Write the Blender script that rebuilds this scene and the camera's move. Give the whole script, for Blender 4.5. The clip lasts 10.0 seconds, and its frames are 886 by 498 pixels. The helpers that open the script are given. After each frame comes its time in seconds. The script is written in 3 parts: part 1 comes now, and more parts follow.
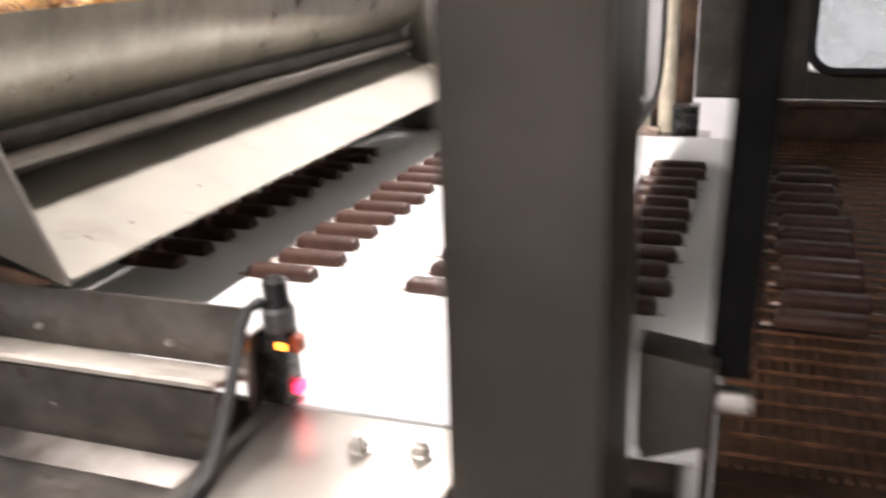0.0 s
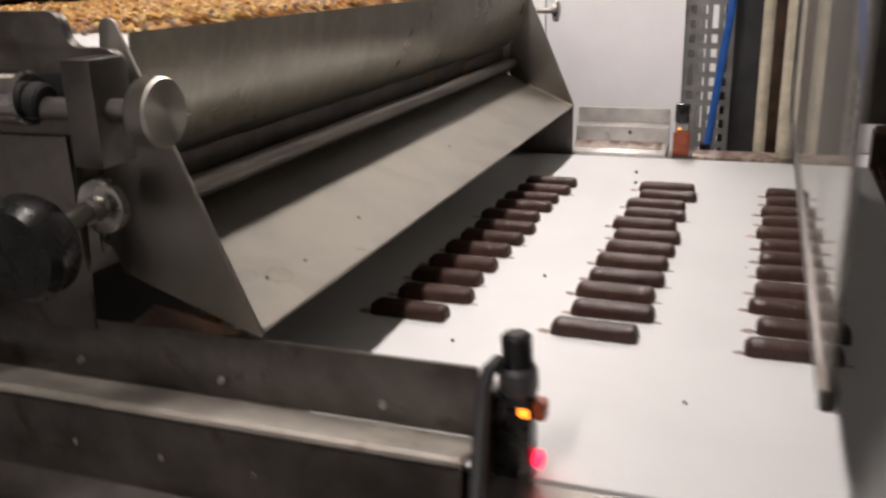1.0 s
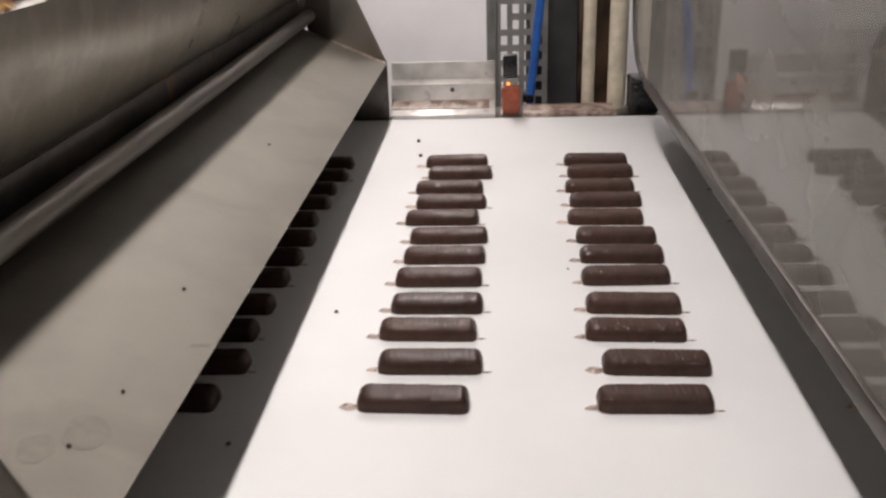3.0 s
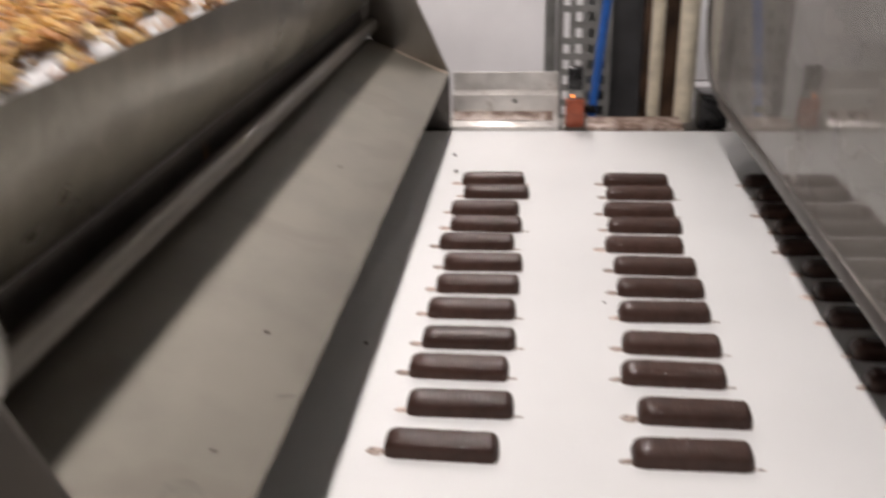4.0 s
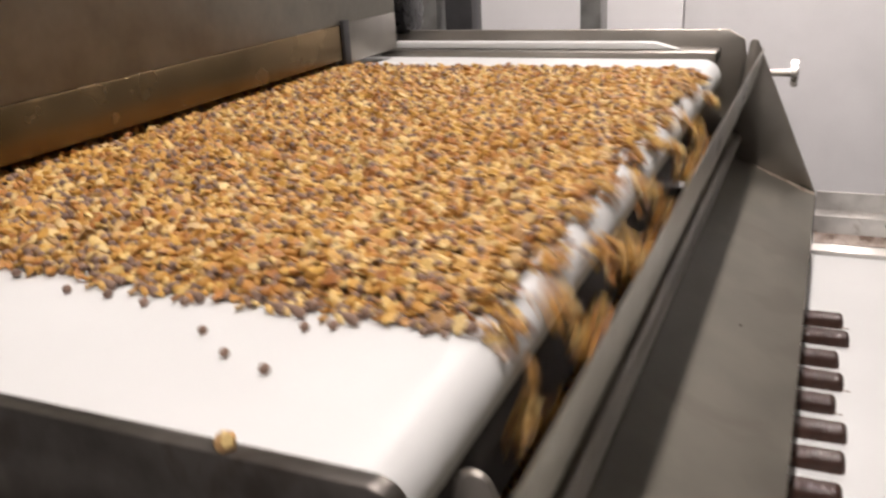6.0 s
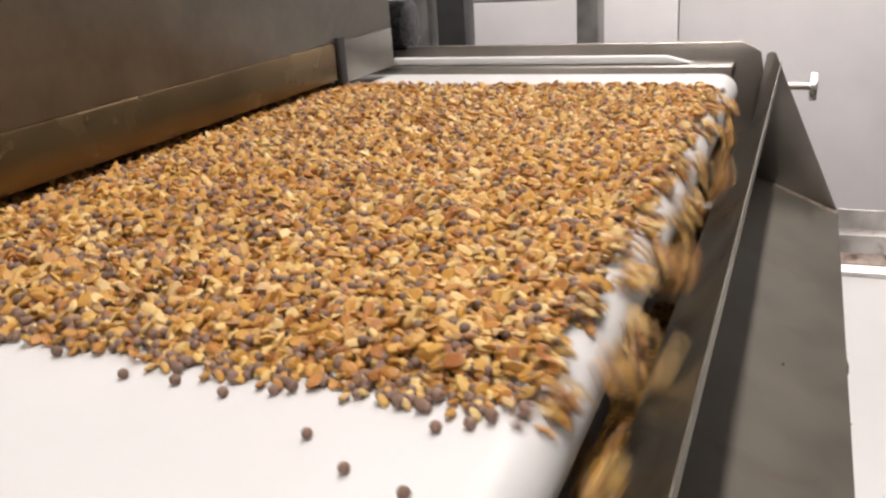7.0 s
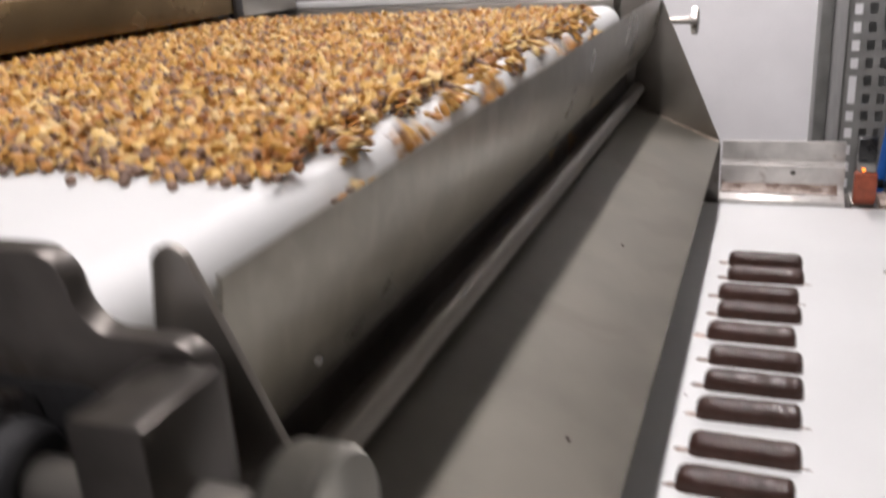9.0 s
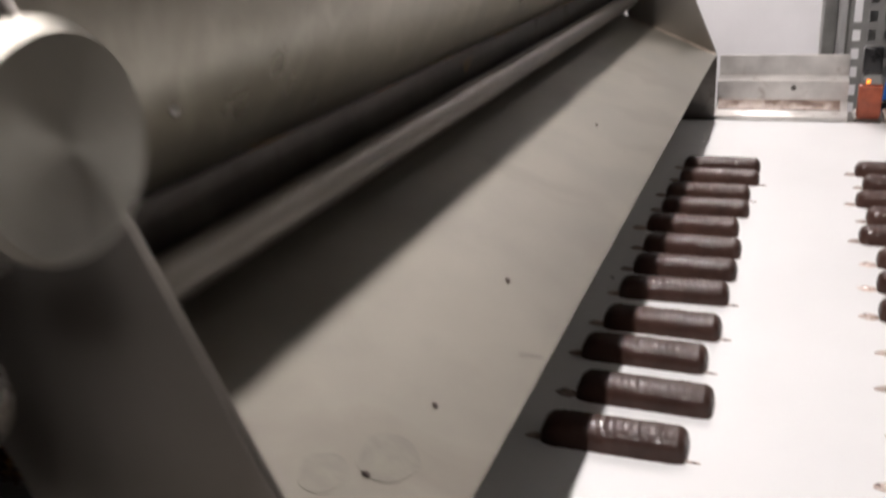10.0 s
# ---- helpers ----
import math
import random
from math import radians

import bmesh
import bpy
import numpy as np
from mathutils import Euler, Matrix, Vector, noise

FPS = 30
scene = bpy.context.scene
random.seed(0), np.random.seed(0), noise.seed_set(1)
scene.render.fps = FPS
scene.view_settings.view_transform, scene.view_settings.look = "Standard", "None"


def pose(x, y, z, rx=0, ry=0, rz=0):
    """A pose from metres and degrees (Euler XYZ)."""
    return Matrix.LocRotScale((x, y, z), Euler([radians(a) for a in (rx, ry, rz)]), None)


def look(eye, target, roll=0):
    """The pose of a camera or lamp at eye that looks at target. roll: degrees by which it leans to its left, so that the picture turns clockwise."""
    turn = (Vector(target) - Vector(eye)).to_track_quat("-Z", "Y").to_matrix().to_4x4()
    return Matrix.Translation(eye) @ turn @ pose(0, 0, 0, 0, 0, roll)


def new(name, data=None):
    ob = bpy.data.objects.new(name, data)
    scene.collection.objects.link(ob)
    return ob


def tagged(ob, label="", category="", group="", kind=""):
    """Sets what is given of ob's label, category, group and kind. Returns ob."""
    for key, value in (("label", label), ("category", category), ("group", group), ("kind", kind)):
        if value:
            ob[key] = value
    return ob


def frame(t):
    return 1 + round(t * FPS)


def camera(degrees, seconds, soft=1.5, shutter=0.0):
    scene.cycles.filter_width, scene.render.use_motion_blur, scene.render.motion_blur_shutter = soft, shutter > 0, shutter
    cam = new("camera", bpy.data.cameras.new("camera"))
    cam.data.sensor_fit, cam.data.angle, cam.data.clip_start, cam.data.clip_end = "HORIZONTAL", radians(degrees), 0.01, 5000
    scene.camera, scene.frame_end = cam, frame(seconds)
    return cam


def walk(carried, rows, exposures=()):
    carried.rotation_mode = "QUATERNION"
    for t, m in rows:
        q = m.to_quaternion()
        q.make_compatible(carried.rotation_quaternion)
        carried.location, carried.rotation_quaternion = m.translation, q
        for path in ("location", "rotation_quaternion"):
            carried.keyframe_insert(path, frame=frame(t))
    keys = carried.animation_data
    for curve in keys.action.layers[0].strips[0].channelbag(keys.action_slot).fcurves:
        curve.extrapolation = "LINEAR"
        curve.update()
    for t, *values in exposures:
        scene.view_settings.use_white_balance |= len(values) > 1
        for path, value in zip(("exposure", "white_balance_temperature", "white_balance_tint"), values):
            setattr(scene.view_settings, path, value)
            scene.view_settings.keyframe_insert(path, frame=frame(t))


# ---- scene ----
# ---- camera and its path ----
cam = camera(53.7, 10.0, soft=2.4, shutter=0.9)
PATH = [
    (0, (0.572, -0.591, 1.321), (-0.065, 1.191, 0.674), -2.1),
    (0.3, (0.511, -0.604, 1.325), (-0.141, 1.18, 0.699), -1.9),
    (0.5, (0.481, -0.606, 1.322), (-0.183, 1.177, 0.707), -1.3),
    (1, (0.359, -0.557, 1.318), (-0.299, 1.23, 0.71), -1.6),
    (1.5, (0.296, -0.499, 1.337), (-0.22, 1.335, 0.728), -1.9),
    (2, (0.235, -0.44, 1.349), (-0.039, 1.421, 0.67), -3.0),
    (3.5, (0.191, -0.284, 1.344), (0.057, 1.544, 0.543), -2.1),
    (4, (0.159, -0.28, 1.376), (-0.06, 1.538, 0.572), -1.8),
    (4.5, (0.118, -0.301, 1.414), (-0.227, 1.509, 0.638), -1.7),
    (5, (0.089, -0.304, 1.446), (-0.437, 1.478, 0.704), -2.2),
    (5.5, (0.082, -0.298, 1.468), (-0.59, 1.441, 0.744), -1.9),
    (6, (-0.002, -0.259, 1.483), (-0.77, 1.453, 0.789), -3.1),
    (7.5, (-0.061, -0.186, 1.481), (-0.782, 1.562, 0.831), -4.1),
    (8, (0.002, -0.194, 1.46), (-0.704, 1.569, 0.834), -4.1),
    (8.3, (0.021, -0.196, 1.444), (-0.671, 1.571, 0.813), -4.0),
    (8.5, (0.03, -0.213, 1.426), (-0.645, 1.561, 0.793), -3.6),
    (9, (0.073, -0.224, 1.379), (-0.611, 1.533, 0.712), -3.8),
    (9.5, (0.1, -0.223, 1.327), (-0.603, 1.518, 0.638), -3.9),
    (10, (0.107, -0.185, 1.267), (-0.605, 1.544, 0.558), -3.8),
]
walk(cam, [(t, look(eye, aim, roll)) for t, eye, aim, roll in PATH], exposures=[(0.0, 1.62, 6250, 10), (0.3, 0.95, 6250, 10), (0.6, 0.55, 6350, 10), (1.0, 0.03, 6450, 10), (1.5, 0.14, 6450, 10), (2.0, 0.0, 6450, 10), (3.5, 0.06, 6300, 10), (5.5, 0.05, 6450, 10), (8.0, 0.0, 6250, 10), (9.0, 0.1, 6050, 10), (9.5, 0.26, 6050, 10), (10.0, 0.24, 6200, 10)])

# ---- world and lamps ----
world = bpy.data.worlds.new("room_air")
scene.world = world
world.use_nodes = True
world.node_tree.nodes["Background"].inputs[0].default_value = (0.9, 0.95, 1.0, 1)
world.node_tree.nodes["Background"].inputs[1].default_value = 0.02
LAMP_Z, LAMP_POWER = 2.62, 20.5
LAMPS = ((-0.107, -1.3, 0.92), (-0.107, 0.45, 0.87), (-0.107, 2.25, 1.45))
for lx, ly, share in LAMPS:
    light = bpy.data.lights.new("tube_or_fill_light", "AREA")
    light.shape, light.size, light.size_y = "RECTANGLE", 0.06, 1.2
    light.energy, light.color = LAMP_POWER * share, (1.0, 0.882, 0.825)
    lamp = new("tube_or_fill_light", light)
    lamp.matrix_world = pose(lx, ly, LAMP_Z - 0.012)
# side rows: unseen fill lamps added to lift the room's light
for lx, ly in ((2.6, 0.4), (-2.6, 0.4), (-2.6, 2.2), (2.6, 2.2)):
    light = bpy.data.lights.new("tube_or_fill_light", "AREA")
    light.shape, light.size, light.size_y = "RECTANGLE", 0.06, 1.2
    light.energy, light.color = LAMP_POWER * 0.55, (1.0, 0.882, 0.825)
    lamp = new("tube_or_fill_light", light)
    lamp.matrix_world = pose(lx, ly, LAMP_Z - 0.012)


# ---- materials ----
def material(name, base, rough=0.5, metal=0.0, var=0.12, scale=30.0, fine=400.0, bump=0.15, stretch=(1, 1, 1),
             rough_var=0.1, tint=None, island=0.0, obj=0.0, spec=0.5, coat=0.0, dist=0.002, blotch=(0.35, 0.65), stain=None):
    m = bpy.data.materials.new(name)
    m.use_nodes = True
    nt = m.node_tree
    n, l = nt.nodes, nt.links
    b = n["Principled BSDF"]
    b.inputs["Metallic"].default_value = metal
    b.inputs["Specular IOR Level"].default_value = spec
    b.inputs["Coat Weight"].default_value = coat
    b.inputs["Coat Roughness"].default_value = 0.10
    co = n.new("ShaderNodeTexCoord")
    mp = n.new("ShaderNodeMapping")
    mp.inputs["Scale"].default_value = stretch
    l.new(co.outputs["Object"], mp.inputs["Vector"])
    big = n.new("ShaderNodeTexNoise")
    big.inputs["Scale"].default_value, big.inputs["Detail"].default_value = scale, 5
    l.new(co.outputs["Object"], big.inputs["Vector"])
    small = n.new("ShaderNodeTexNoise")
    small.inputs["Scale"].default_value, small.inputs["Detail"].default_value = fine, 3
    l.new(mp.outputs["Vector"], small.inputs["Vector"])
    ramp = n.new("ShaderNodeValToRGB")
    dark = [c * (1 - var * 2) for c in base] if tint is None else tint
    lite = [min(1, c * (1 + var)) for c in base]
    ramp.color_ramp.elements[0].position, ramp.color_ramp.elements[1].position = blotch
    ramp.color_ramp.elements[0].color, ramp.color_ramp.elements[1].color = (*dark, 1), (*lite, 1)
    l.new(big.outputs["Fac"], ramp.inputs["Fac"])
    grain = n.new("ShaderNodeMix")
    grain.data_type, grain.blend_type = "RGBA", "MULTIPLY"
    grain.inputs["Factor"].default_value = min(1, var * 2)
    l.new(ramp.outputs["Color"], grain.inputs[6])
    l.new(small.outputs["Fac"], grain.inputs[7])
    out = grain.outputs[2]
    if stain:
        col, sc, lo, hi, amount, sstretch = stain
        mp2 = n.new("ShaderNodeMapping")
        mp2.inputs["Scale"].default_value = sstretch
        mp2.inputs["Rotation"].default_value = (0.5, 0.0, 0.0)
        l.new(co.outputs["Object"], mp2.inputs["Vector"])
        sn = n.new("ShaderNodeTexNoise")
        sn.inputs["Scale"].default_value, sn.inputs["Detail"].default_value, sn.inputs["Distortion"].default_value = sc, 4, 0.8
        l.new(mp2.outputs["Vector"], sn.inputs["Vector"])
        sr = n.new("ShaderNodeMapRange")
        sr.inputs[1].default_value, sr.inputs[2].default_value, sr.inputs[4].default_value = lo, hi, amount
        l.new(sn.outputs["Fac"], sr.inputs[0])
        sm = n.new("ShaderNodeMix")
        sm.data_type = "RGBA"
        l.new(sr.outputs[0], sm.inputs["Factor"])
        l.new(out, sm.inputs[6])
        sm.inputs[7].default_value = (*col, 1)
        out = sm.outputs[2]
    if island or obj:
        if island:
            rnd = n.new("ShaderNodeNewGeometry").outputs["Random Per Island"]
        else:
            rnd = n.new("ShaderNodeObjectInfo").outputs["Random"]
        hsv = n.new("ShaderNodeHueSaturation")
        mr = n.new("ShaderNodeMapRange")
        mr.inputs[3].default_value, mr.inputs[4].default_value = 1 - (island or obj), 1 + (island or obj)
        l.new(rnd, mr.inputs[0])
        l.new(mr.outputs[0], hsv.inputs["Value"])
        l.new(out, hsv.inputs["Color"])
        out = hsv.outputs[0]
    l.new(out, b.inputs["Base Color"])
    rr = n.new("ShaderNodeMapRange")
    rr.inputs[3].default_value, rr.inputs[4].default_value = max(0.02, rough - rough_var), min(1, rough + rough_var)
    l.new(big.outputs["Fac"], rr.inputs[0])
    l.new(rr.outputs[0], b.inputs["Roughness"])
    if bump:
        bp = n.new("ShaderNodeBump")
        bp.inputs["Strength"].default_value, bp.inputs["Distance"].default_value = bump, dist
        l.new(small.outputs["Fac"], bp.inputs["Height"])
        l.new(bp.outputs[0], b.inputs["Normal"])
    return m


def ramp_material(name, stops, rough, bump=0.3, fine=700.0, spec=0.4):
    """Colour taken at random for each small piece from a list of stops."""
    m = material(name, (0.5, 0.5, 0.5), rough, bump=bump, fine=fine, spec=spec)
    nt = m.node_tree
    n, l = nt.nodes, nt.links
    geo = n.new("ShaderNodeNewGeometry")
    ob = n.new("ShaderNodeObjectInfo")
    add = n.new("ShaderNodeMath")
    add.operation = "ADD"
    l.new(geo.outputs["Random Per Island"], add.inputs[0])
    l.new(ob.outputs["Random"], add.inputs[1])
    fr = n.new("ShaderNodeMath")
    fr.operation = "FRACT"
    l.new(add.outputs[0], fr.inputs[0])
    ramp = n.new("ShaderNodeValToRGB")
    el = ramp.color_ramp.elements
    while len(el) < len(stops):
        el.new(0.5)
    for e, (pos, col) in zip(el, stops):
        e.position, e.color = pos, (*col, 1)
    l.new(fr.outputs[0], ramp.inputs["Fac"])
    mot = n.new("ShaderNodeTexNoise")
    mot.inputs["Scale"].default_value, mot.inputs["Detail"].default_value = 220, 3
    mix = n.new("ShaderNodeMix")
    mix.data_type, mix.blend_type = "RGBA", "MULTIPLY"
    mix.inputs["Factor"].default_value = 0.45
    r2 = n.new("ShaderNodeValToRGB")
    r2.color_ramp.elements[0].position, r2.color_ramp.elements[1].position = 0.36, 0.6
    r2.color_ramp.elements[0].color = (0.50, 0.42, 0.34, 1)
    l.new(mot.outputs["Fac"], r2.inputs["Fac"])
    l.new(ramp.outputs["Color"], mix.inputs[6])
    l.new(r2.outputs["Color"], mix.inputs[7])
    l.new(mix.outputs[2], n["Principled BSDF"].inputs["Base Color"])
    return m


STEEL = material("brushed_steel", (0.36, 0.34, 0.31), 0.40, 1.0, var=0.10, scale=9, fine=60, stretch=(60, 2, 60), bump=0.05, dist=0.0004, rough_var=0.12)
PALE_STEEL = material("pale_sheet_steel", (0.68, 0.66, 0.63), 0.34, 0.35, var=0.10, scale=25, fine=90, stretch=(2, 30, 30), bump=0.03, dist=0.0003, rough_var=0.12, stain=((0.22, 0.15, 0.11), 30, 0.60, 0.70, 0.6, (1, 1, 1)))
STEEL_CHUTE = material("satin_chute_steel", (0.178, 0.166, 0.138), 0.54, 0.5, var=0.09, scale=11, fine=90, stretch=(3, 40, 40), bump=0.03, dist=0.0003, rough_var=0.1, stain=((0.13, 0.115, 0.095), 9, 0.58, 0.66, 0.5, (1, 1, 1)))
STEEL_SMEARED = material("smeared_steel", (0.41, 0.387, 0.325), 0.30, 0.93, var=0.10, scale=9, fine=45, stretch=(10, 2, 3), bump=0.015, dist=0.0006, rough_var=0.12, stain=((0.56, 0.54, 0.47), 20, 0.50, 0.76, 0.4, (1.3, 3.0, 1.6)))
STEEL_DARK = material("dull_dark_steel", (0.16, 0.147, 0.135), 0.38, 0.9, var=0.15, scale=18, fine=80, bump=0.08, dist=0.0005, rough_var=0.16, stain=((0.07, 0.055, 0.045), 26, 0.58, 0.70, 0.7, (1, 1, 1)))
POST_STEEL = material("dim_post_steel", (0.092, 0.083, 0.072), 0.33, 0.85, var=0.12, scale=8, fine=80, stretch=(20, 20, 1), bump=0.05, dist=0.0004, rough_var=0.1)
STEEL_BRIGHT = material("polished_steel", (0.52, 0.50, 0.47), 0.28, 1.0, var=0.06, scale=60, fine=300, bump=0.03, dist=0.0003, rough_var=0.06)
CHROME = material("worn_chrome", (0.72, 0.70, 0.68), 0.13, 1.0, var=0.08, scale=90, fine=300, bump=0.0, dist=0.0002, rough_var=0.08, stain=((0.20, 0.11, 0.06), 70, 0.60, 0.68, 0.7, (1, 1, 1)))
BELT_WHITE = material("white_belt", (0.69, 0.70, 0.70), 0.50, 0.0, var=0.02, scale=6, fine=900, bump=0.05, dist=0.0003, rough_var=0.05)
CHOCOLATE = material("chocolate_coating", (0.058, 0.029, 0.0215), 0.55, 0.0, var=0.14, scale=60, fine=300, bump=0.25, dist=0.0006, rough_var=0.10, obj=0.16, spec=0.15, coat=0.36)
CHOCOLATE.node_tree.nodes["Principled BSDF"].inputs["Coat Roughness"].default_value = 0.06
CHOCOLATE.node_tree.nodes["Principled BSDF"].inputs["Coat IOR"].default_value = 1.5
DRIP = material("thin_drip", (0.50, 0.41, 0.36), 0.25, 0.0, var=0.2, scale=300, fine=600, tint=(0.09, 0.045, 0.035), obj=0.3, blotch=(0.33, 0.44))
CRUMB = material("dark_crumb", (0.05, 0.03, 0.025), 0.6, scale=300)
NUT = ramp_material("roasted_nut_pieces", [(0.0, (0.37, 0.150, 0.045)), (0.14, (0.56, 0.300, 0.072)), (0.34, (0.66, 0.395, 0.092)), (0.5, (0.48, 0.205, 0.056)), (0.68, (0.72, 0.49, 0.157)), (0.86, (0.78, 0.60, 0.280)), (1.0, (0.34, 0.140, 0.052))], 0.42)
SEED = ramp_material("dark_crisp_balls", [(0.0, (0.23, 0.150, 0.112)), (0.5, (0.30, 0.20, 0.152)), (1.0, (0.17, 0.108, 0.080))], 0.5, fine=900)
LEDGE = material("satin_ledge_steel", (0.44, 0.41, 0.36), 0.5, 0.15, var=0.12, scale=22, fine=90, stretch=(2, 30, 30), bump=0.03, dist=0.0003, stain=((0.20, 0.14, 0.10), 30, 0.60, 0.70, 0.5, (1, 1, 1)))
BLACK = material("black_plastic", (0.010, 0.010, 0.011), 0.28, var=0.2, scale=80, bump=0.05)
GASKET = material("matt_black_gasket", (0.006, 0.006, 0.006), 0.85, var=0.2, scale=40, spec=0.1)
# darker copy of the housing steel, with the machine's inner shade in its colour
MACHINE = material("shaded_machine_steel", (0.095, 0.086, 0.073), 0.45, 0.7, var=0.15, scale=14, fine=80, rough_var=0.12)
RUBBER = material("black_rubber", (0.02, 0.02, 0.022), 0.6, var=0.2, scale=40)
WALL = material("white_wall_panel", (0.875, 0.87, 0.885), 0.42, var=0.035, scale=3, fine=200, bump=0.04, rough_var=0.08)
JOINT = material("panel_joint", (0.58, 0.58, 0.59), 0.7, scale=30)
CEILING = material("ceiling_paint", (0.72, 0.72, 0.72), 0.7, scale=4)
FLOOR = material("epoxy_floor", (0.30, 0.29, 0.28), 0.4, scale=5)
CREAM = material("cream_painted_pipe", (0.66, 0.60, 0.47), 0.42, var=0.10, scale=40, bump=0.1)
GREY = material("grey_painted_metal", (0.30, 0.30, 0.29), 0.45, 0.2, scale=20)
DARKGREY = material("dark_grey_panel", (0.085, 0.085, 0.09), 0.45, 0.3, scale=12)
HOUSING = material("housing_steel", (0.195, 0.183, 0.155), 0.42, 0.8, var=0.09, scale=14, fine=80, rough_var=0.12)
# the nuts' brown reflection is put into this steel's base colour
GATE = material("nut_reflection_steel", (0.25, 0.175, 0.09), 0.26, 1.0, var=0.12, scale=10, fine=60, stretch=(3, 2, 12), bump=0.04, dist=0.0004, rough_var=0.08)
CHOC_WALL = material("chocolate_stained_steel", (0.13, 0.075, 0.046), 0.42, 0.3, var=0.35, scale=16, bump=0.2)
WIRE = material("chocolate_coated_wire", (0.22, 0.11, 0.06), 0.5, 0.0, var=0.3, scale=90, spec=0.25)
BLUE = material("blue_hose_plastic", (0.02, 0.12, 0.46), 0.35, var=0.08, scale=60)
ORANGE = material("orange_sensor_body", (0.36, 0.085, 0.04), 0.4, scale=100)
SMEAR = material("dried_chocolate_smear", (0.46, 0.38, 0.33), 0.42, var=0.25, scale=45, tint=(0.20, 0.125, 0.09), blotch=(0.42, 0.6))
STAIN = material("dull_stain", (0.155, 0.144, 0.119), 0.54, 0.5, var=0.10, scale=60, bump=0.03, dist=0.0003)
RESIDUE = material("pale_residue", (0.42, 0.36, 0.29), 0.55, 0.1, var=0.2, scale=120, tint=(0.22, 0.16, 0.12), bump=0.1)


def emitter(name, color, strength):
    m = bpy.data.materials.new(name)
    m.use_nodes = True
    b = m.node_tree.nodes["Principled BSDF"]
    b.inputs["Base Color"].default_value = (*color, 1)
    b.inputs["Emission Color"].default_value = (*color, 1)
    b.inputs["Emission Strength"].default_value = strength
    return m


LED_AMBER = emitter("amber_led", (1.0, 0.24, 0.02), 3)
LED_RED = emitter("red_led", (1.0, 0.02, 0.06), 3)
TUBE = emitter("tube_diffuser", (1.0, 0.97, 0.92), 6)
WINDOW_GLOW = emitter("lit_room_beyond", (0.93, 0.95, 1.0), 0.9)


def glass(name, tint, rough=0.02, clear=1.0):
    m = bpy.data.materials.new(name)
    m.use_nodes = True
    b = m.node_tree.nodes["Principled BSDF"]
    b.inputs["Base Color"].default_value = (*tint, 1)
    b.inputs["Transmission Weight"].default_value = clear
    b.inputs["Roughness"].default_value = rough
    b.inputs["IOR"].default_value = 1.5
    return m


def hazy_glass(name, tint, haze, amount):
    """Tinted pane under an even diffuse film that paints in dirt and pale haze."""
    m = glass(name, tint, 0.03, 1.0)
    n, l = m.node_tree.nodes, m.node_tree.links
    film = n.new("ShaderNodeBsdfDiffuse")
    film.inputs["Color"].default_value = (*haze, 1)
    streak = n.new("ShaderNodeTexNoise")
    streak.inputs["Scale"].default_value, streak.inputs["Detail"].default_value = 9, 5
    span = n.new("ShaderNodeMapRange")
    span.inputs[1].default_value, span.inputs[2].default_value = 0.3, 0.7
    span.inputs[3].default_value, span.inputs[4].default_value = amount * 0.75, amount * 1.25
    mix = n.new("ShaderNodeMixShader")
    l.new(streak.outputs["Fac"], span.inputs[0])
    l.new(span.outputs[0], mix.inputs[0])
    l.new(n["Principled BSDF"].outputs[0], mix.inputs[1])
    l.new(film.outputs[0], mix.inputs[2])
    l.new(mix.outputs[0], n["Material Output"].inputs["Surface"])
    return m


# the dark tint also stands for the shade on the belt beyond
PANE = hazy_glass("smoky_screen", (0.40, 0.39, 0.37), (0.42, 0.40, 0.37), 0.32)


def knob_face():
    """Turned metal: fine rings give a fan of light."""
    m = material("turned_steel", (0.46, 0.45, 0.40), 0.36, 1.0, var=0.05, scale=40, bump=0.0)
    m.node_tree.nodes["Principled BSDF"].inputs["Anisotropic"].default_value = 0.97
    tg = m.node_tree.nodes.new("ShaderNodeTangent")
    tg.direction_type, tg.axis = "RADIAL", "X"
    m.node_tree.links.new(tg.outputs[0], m.node_tree.nodes["Principled BSDF"].inputs["Tangent"])
    return m


TURNED = knob_face()


# ---- building helpers ----
def box(bm, x0, x1, y0, y1, z0, z1, bevel=0.0):
    v = [bm.verts.new(p) for p in ((x0, y0, z0), (x1, y0, z0), (x1, y1, z0), (x0, y1, z0), (x0, y0, z1), (x1, y0, z1), (x1, y1, z1), (x0, y1, z1))]
    f = [bm.faces.new([v[i] for i in q]) for q in ((3, 2, 1, 0), (4, 5, 6, 7), (0, 1, 5, 4), (1, 2, 6, 5), (2, 3, 7, 6), (3, 0, 4, 7))]
    if bevel:
        e = list({e for a in f for e in a.edges})
        bmesh.ops.bevel(bm, geom=e, offset=bevel, segments=2, affect="EDGES", profile=0.5)
    return bm


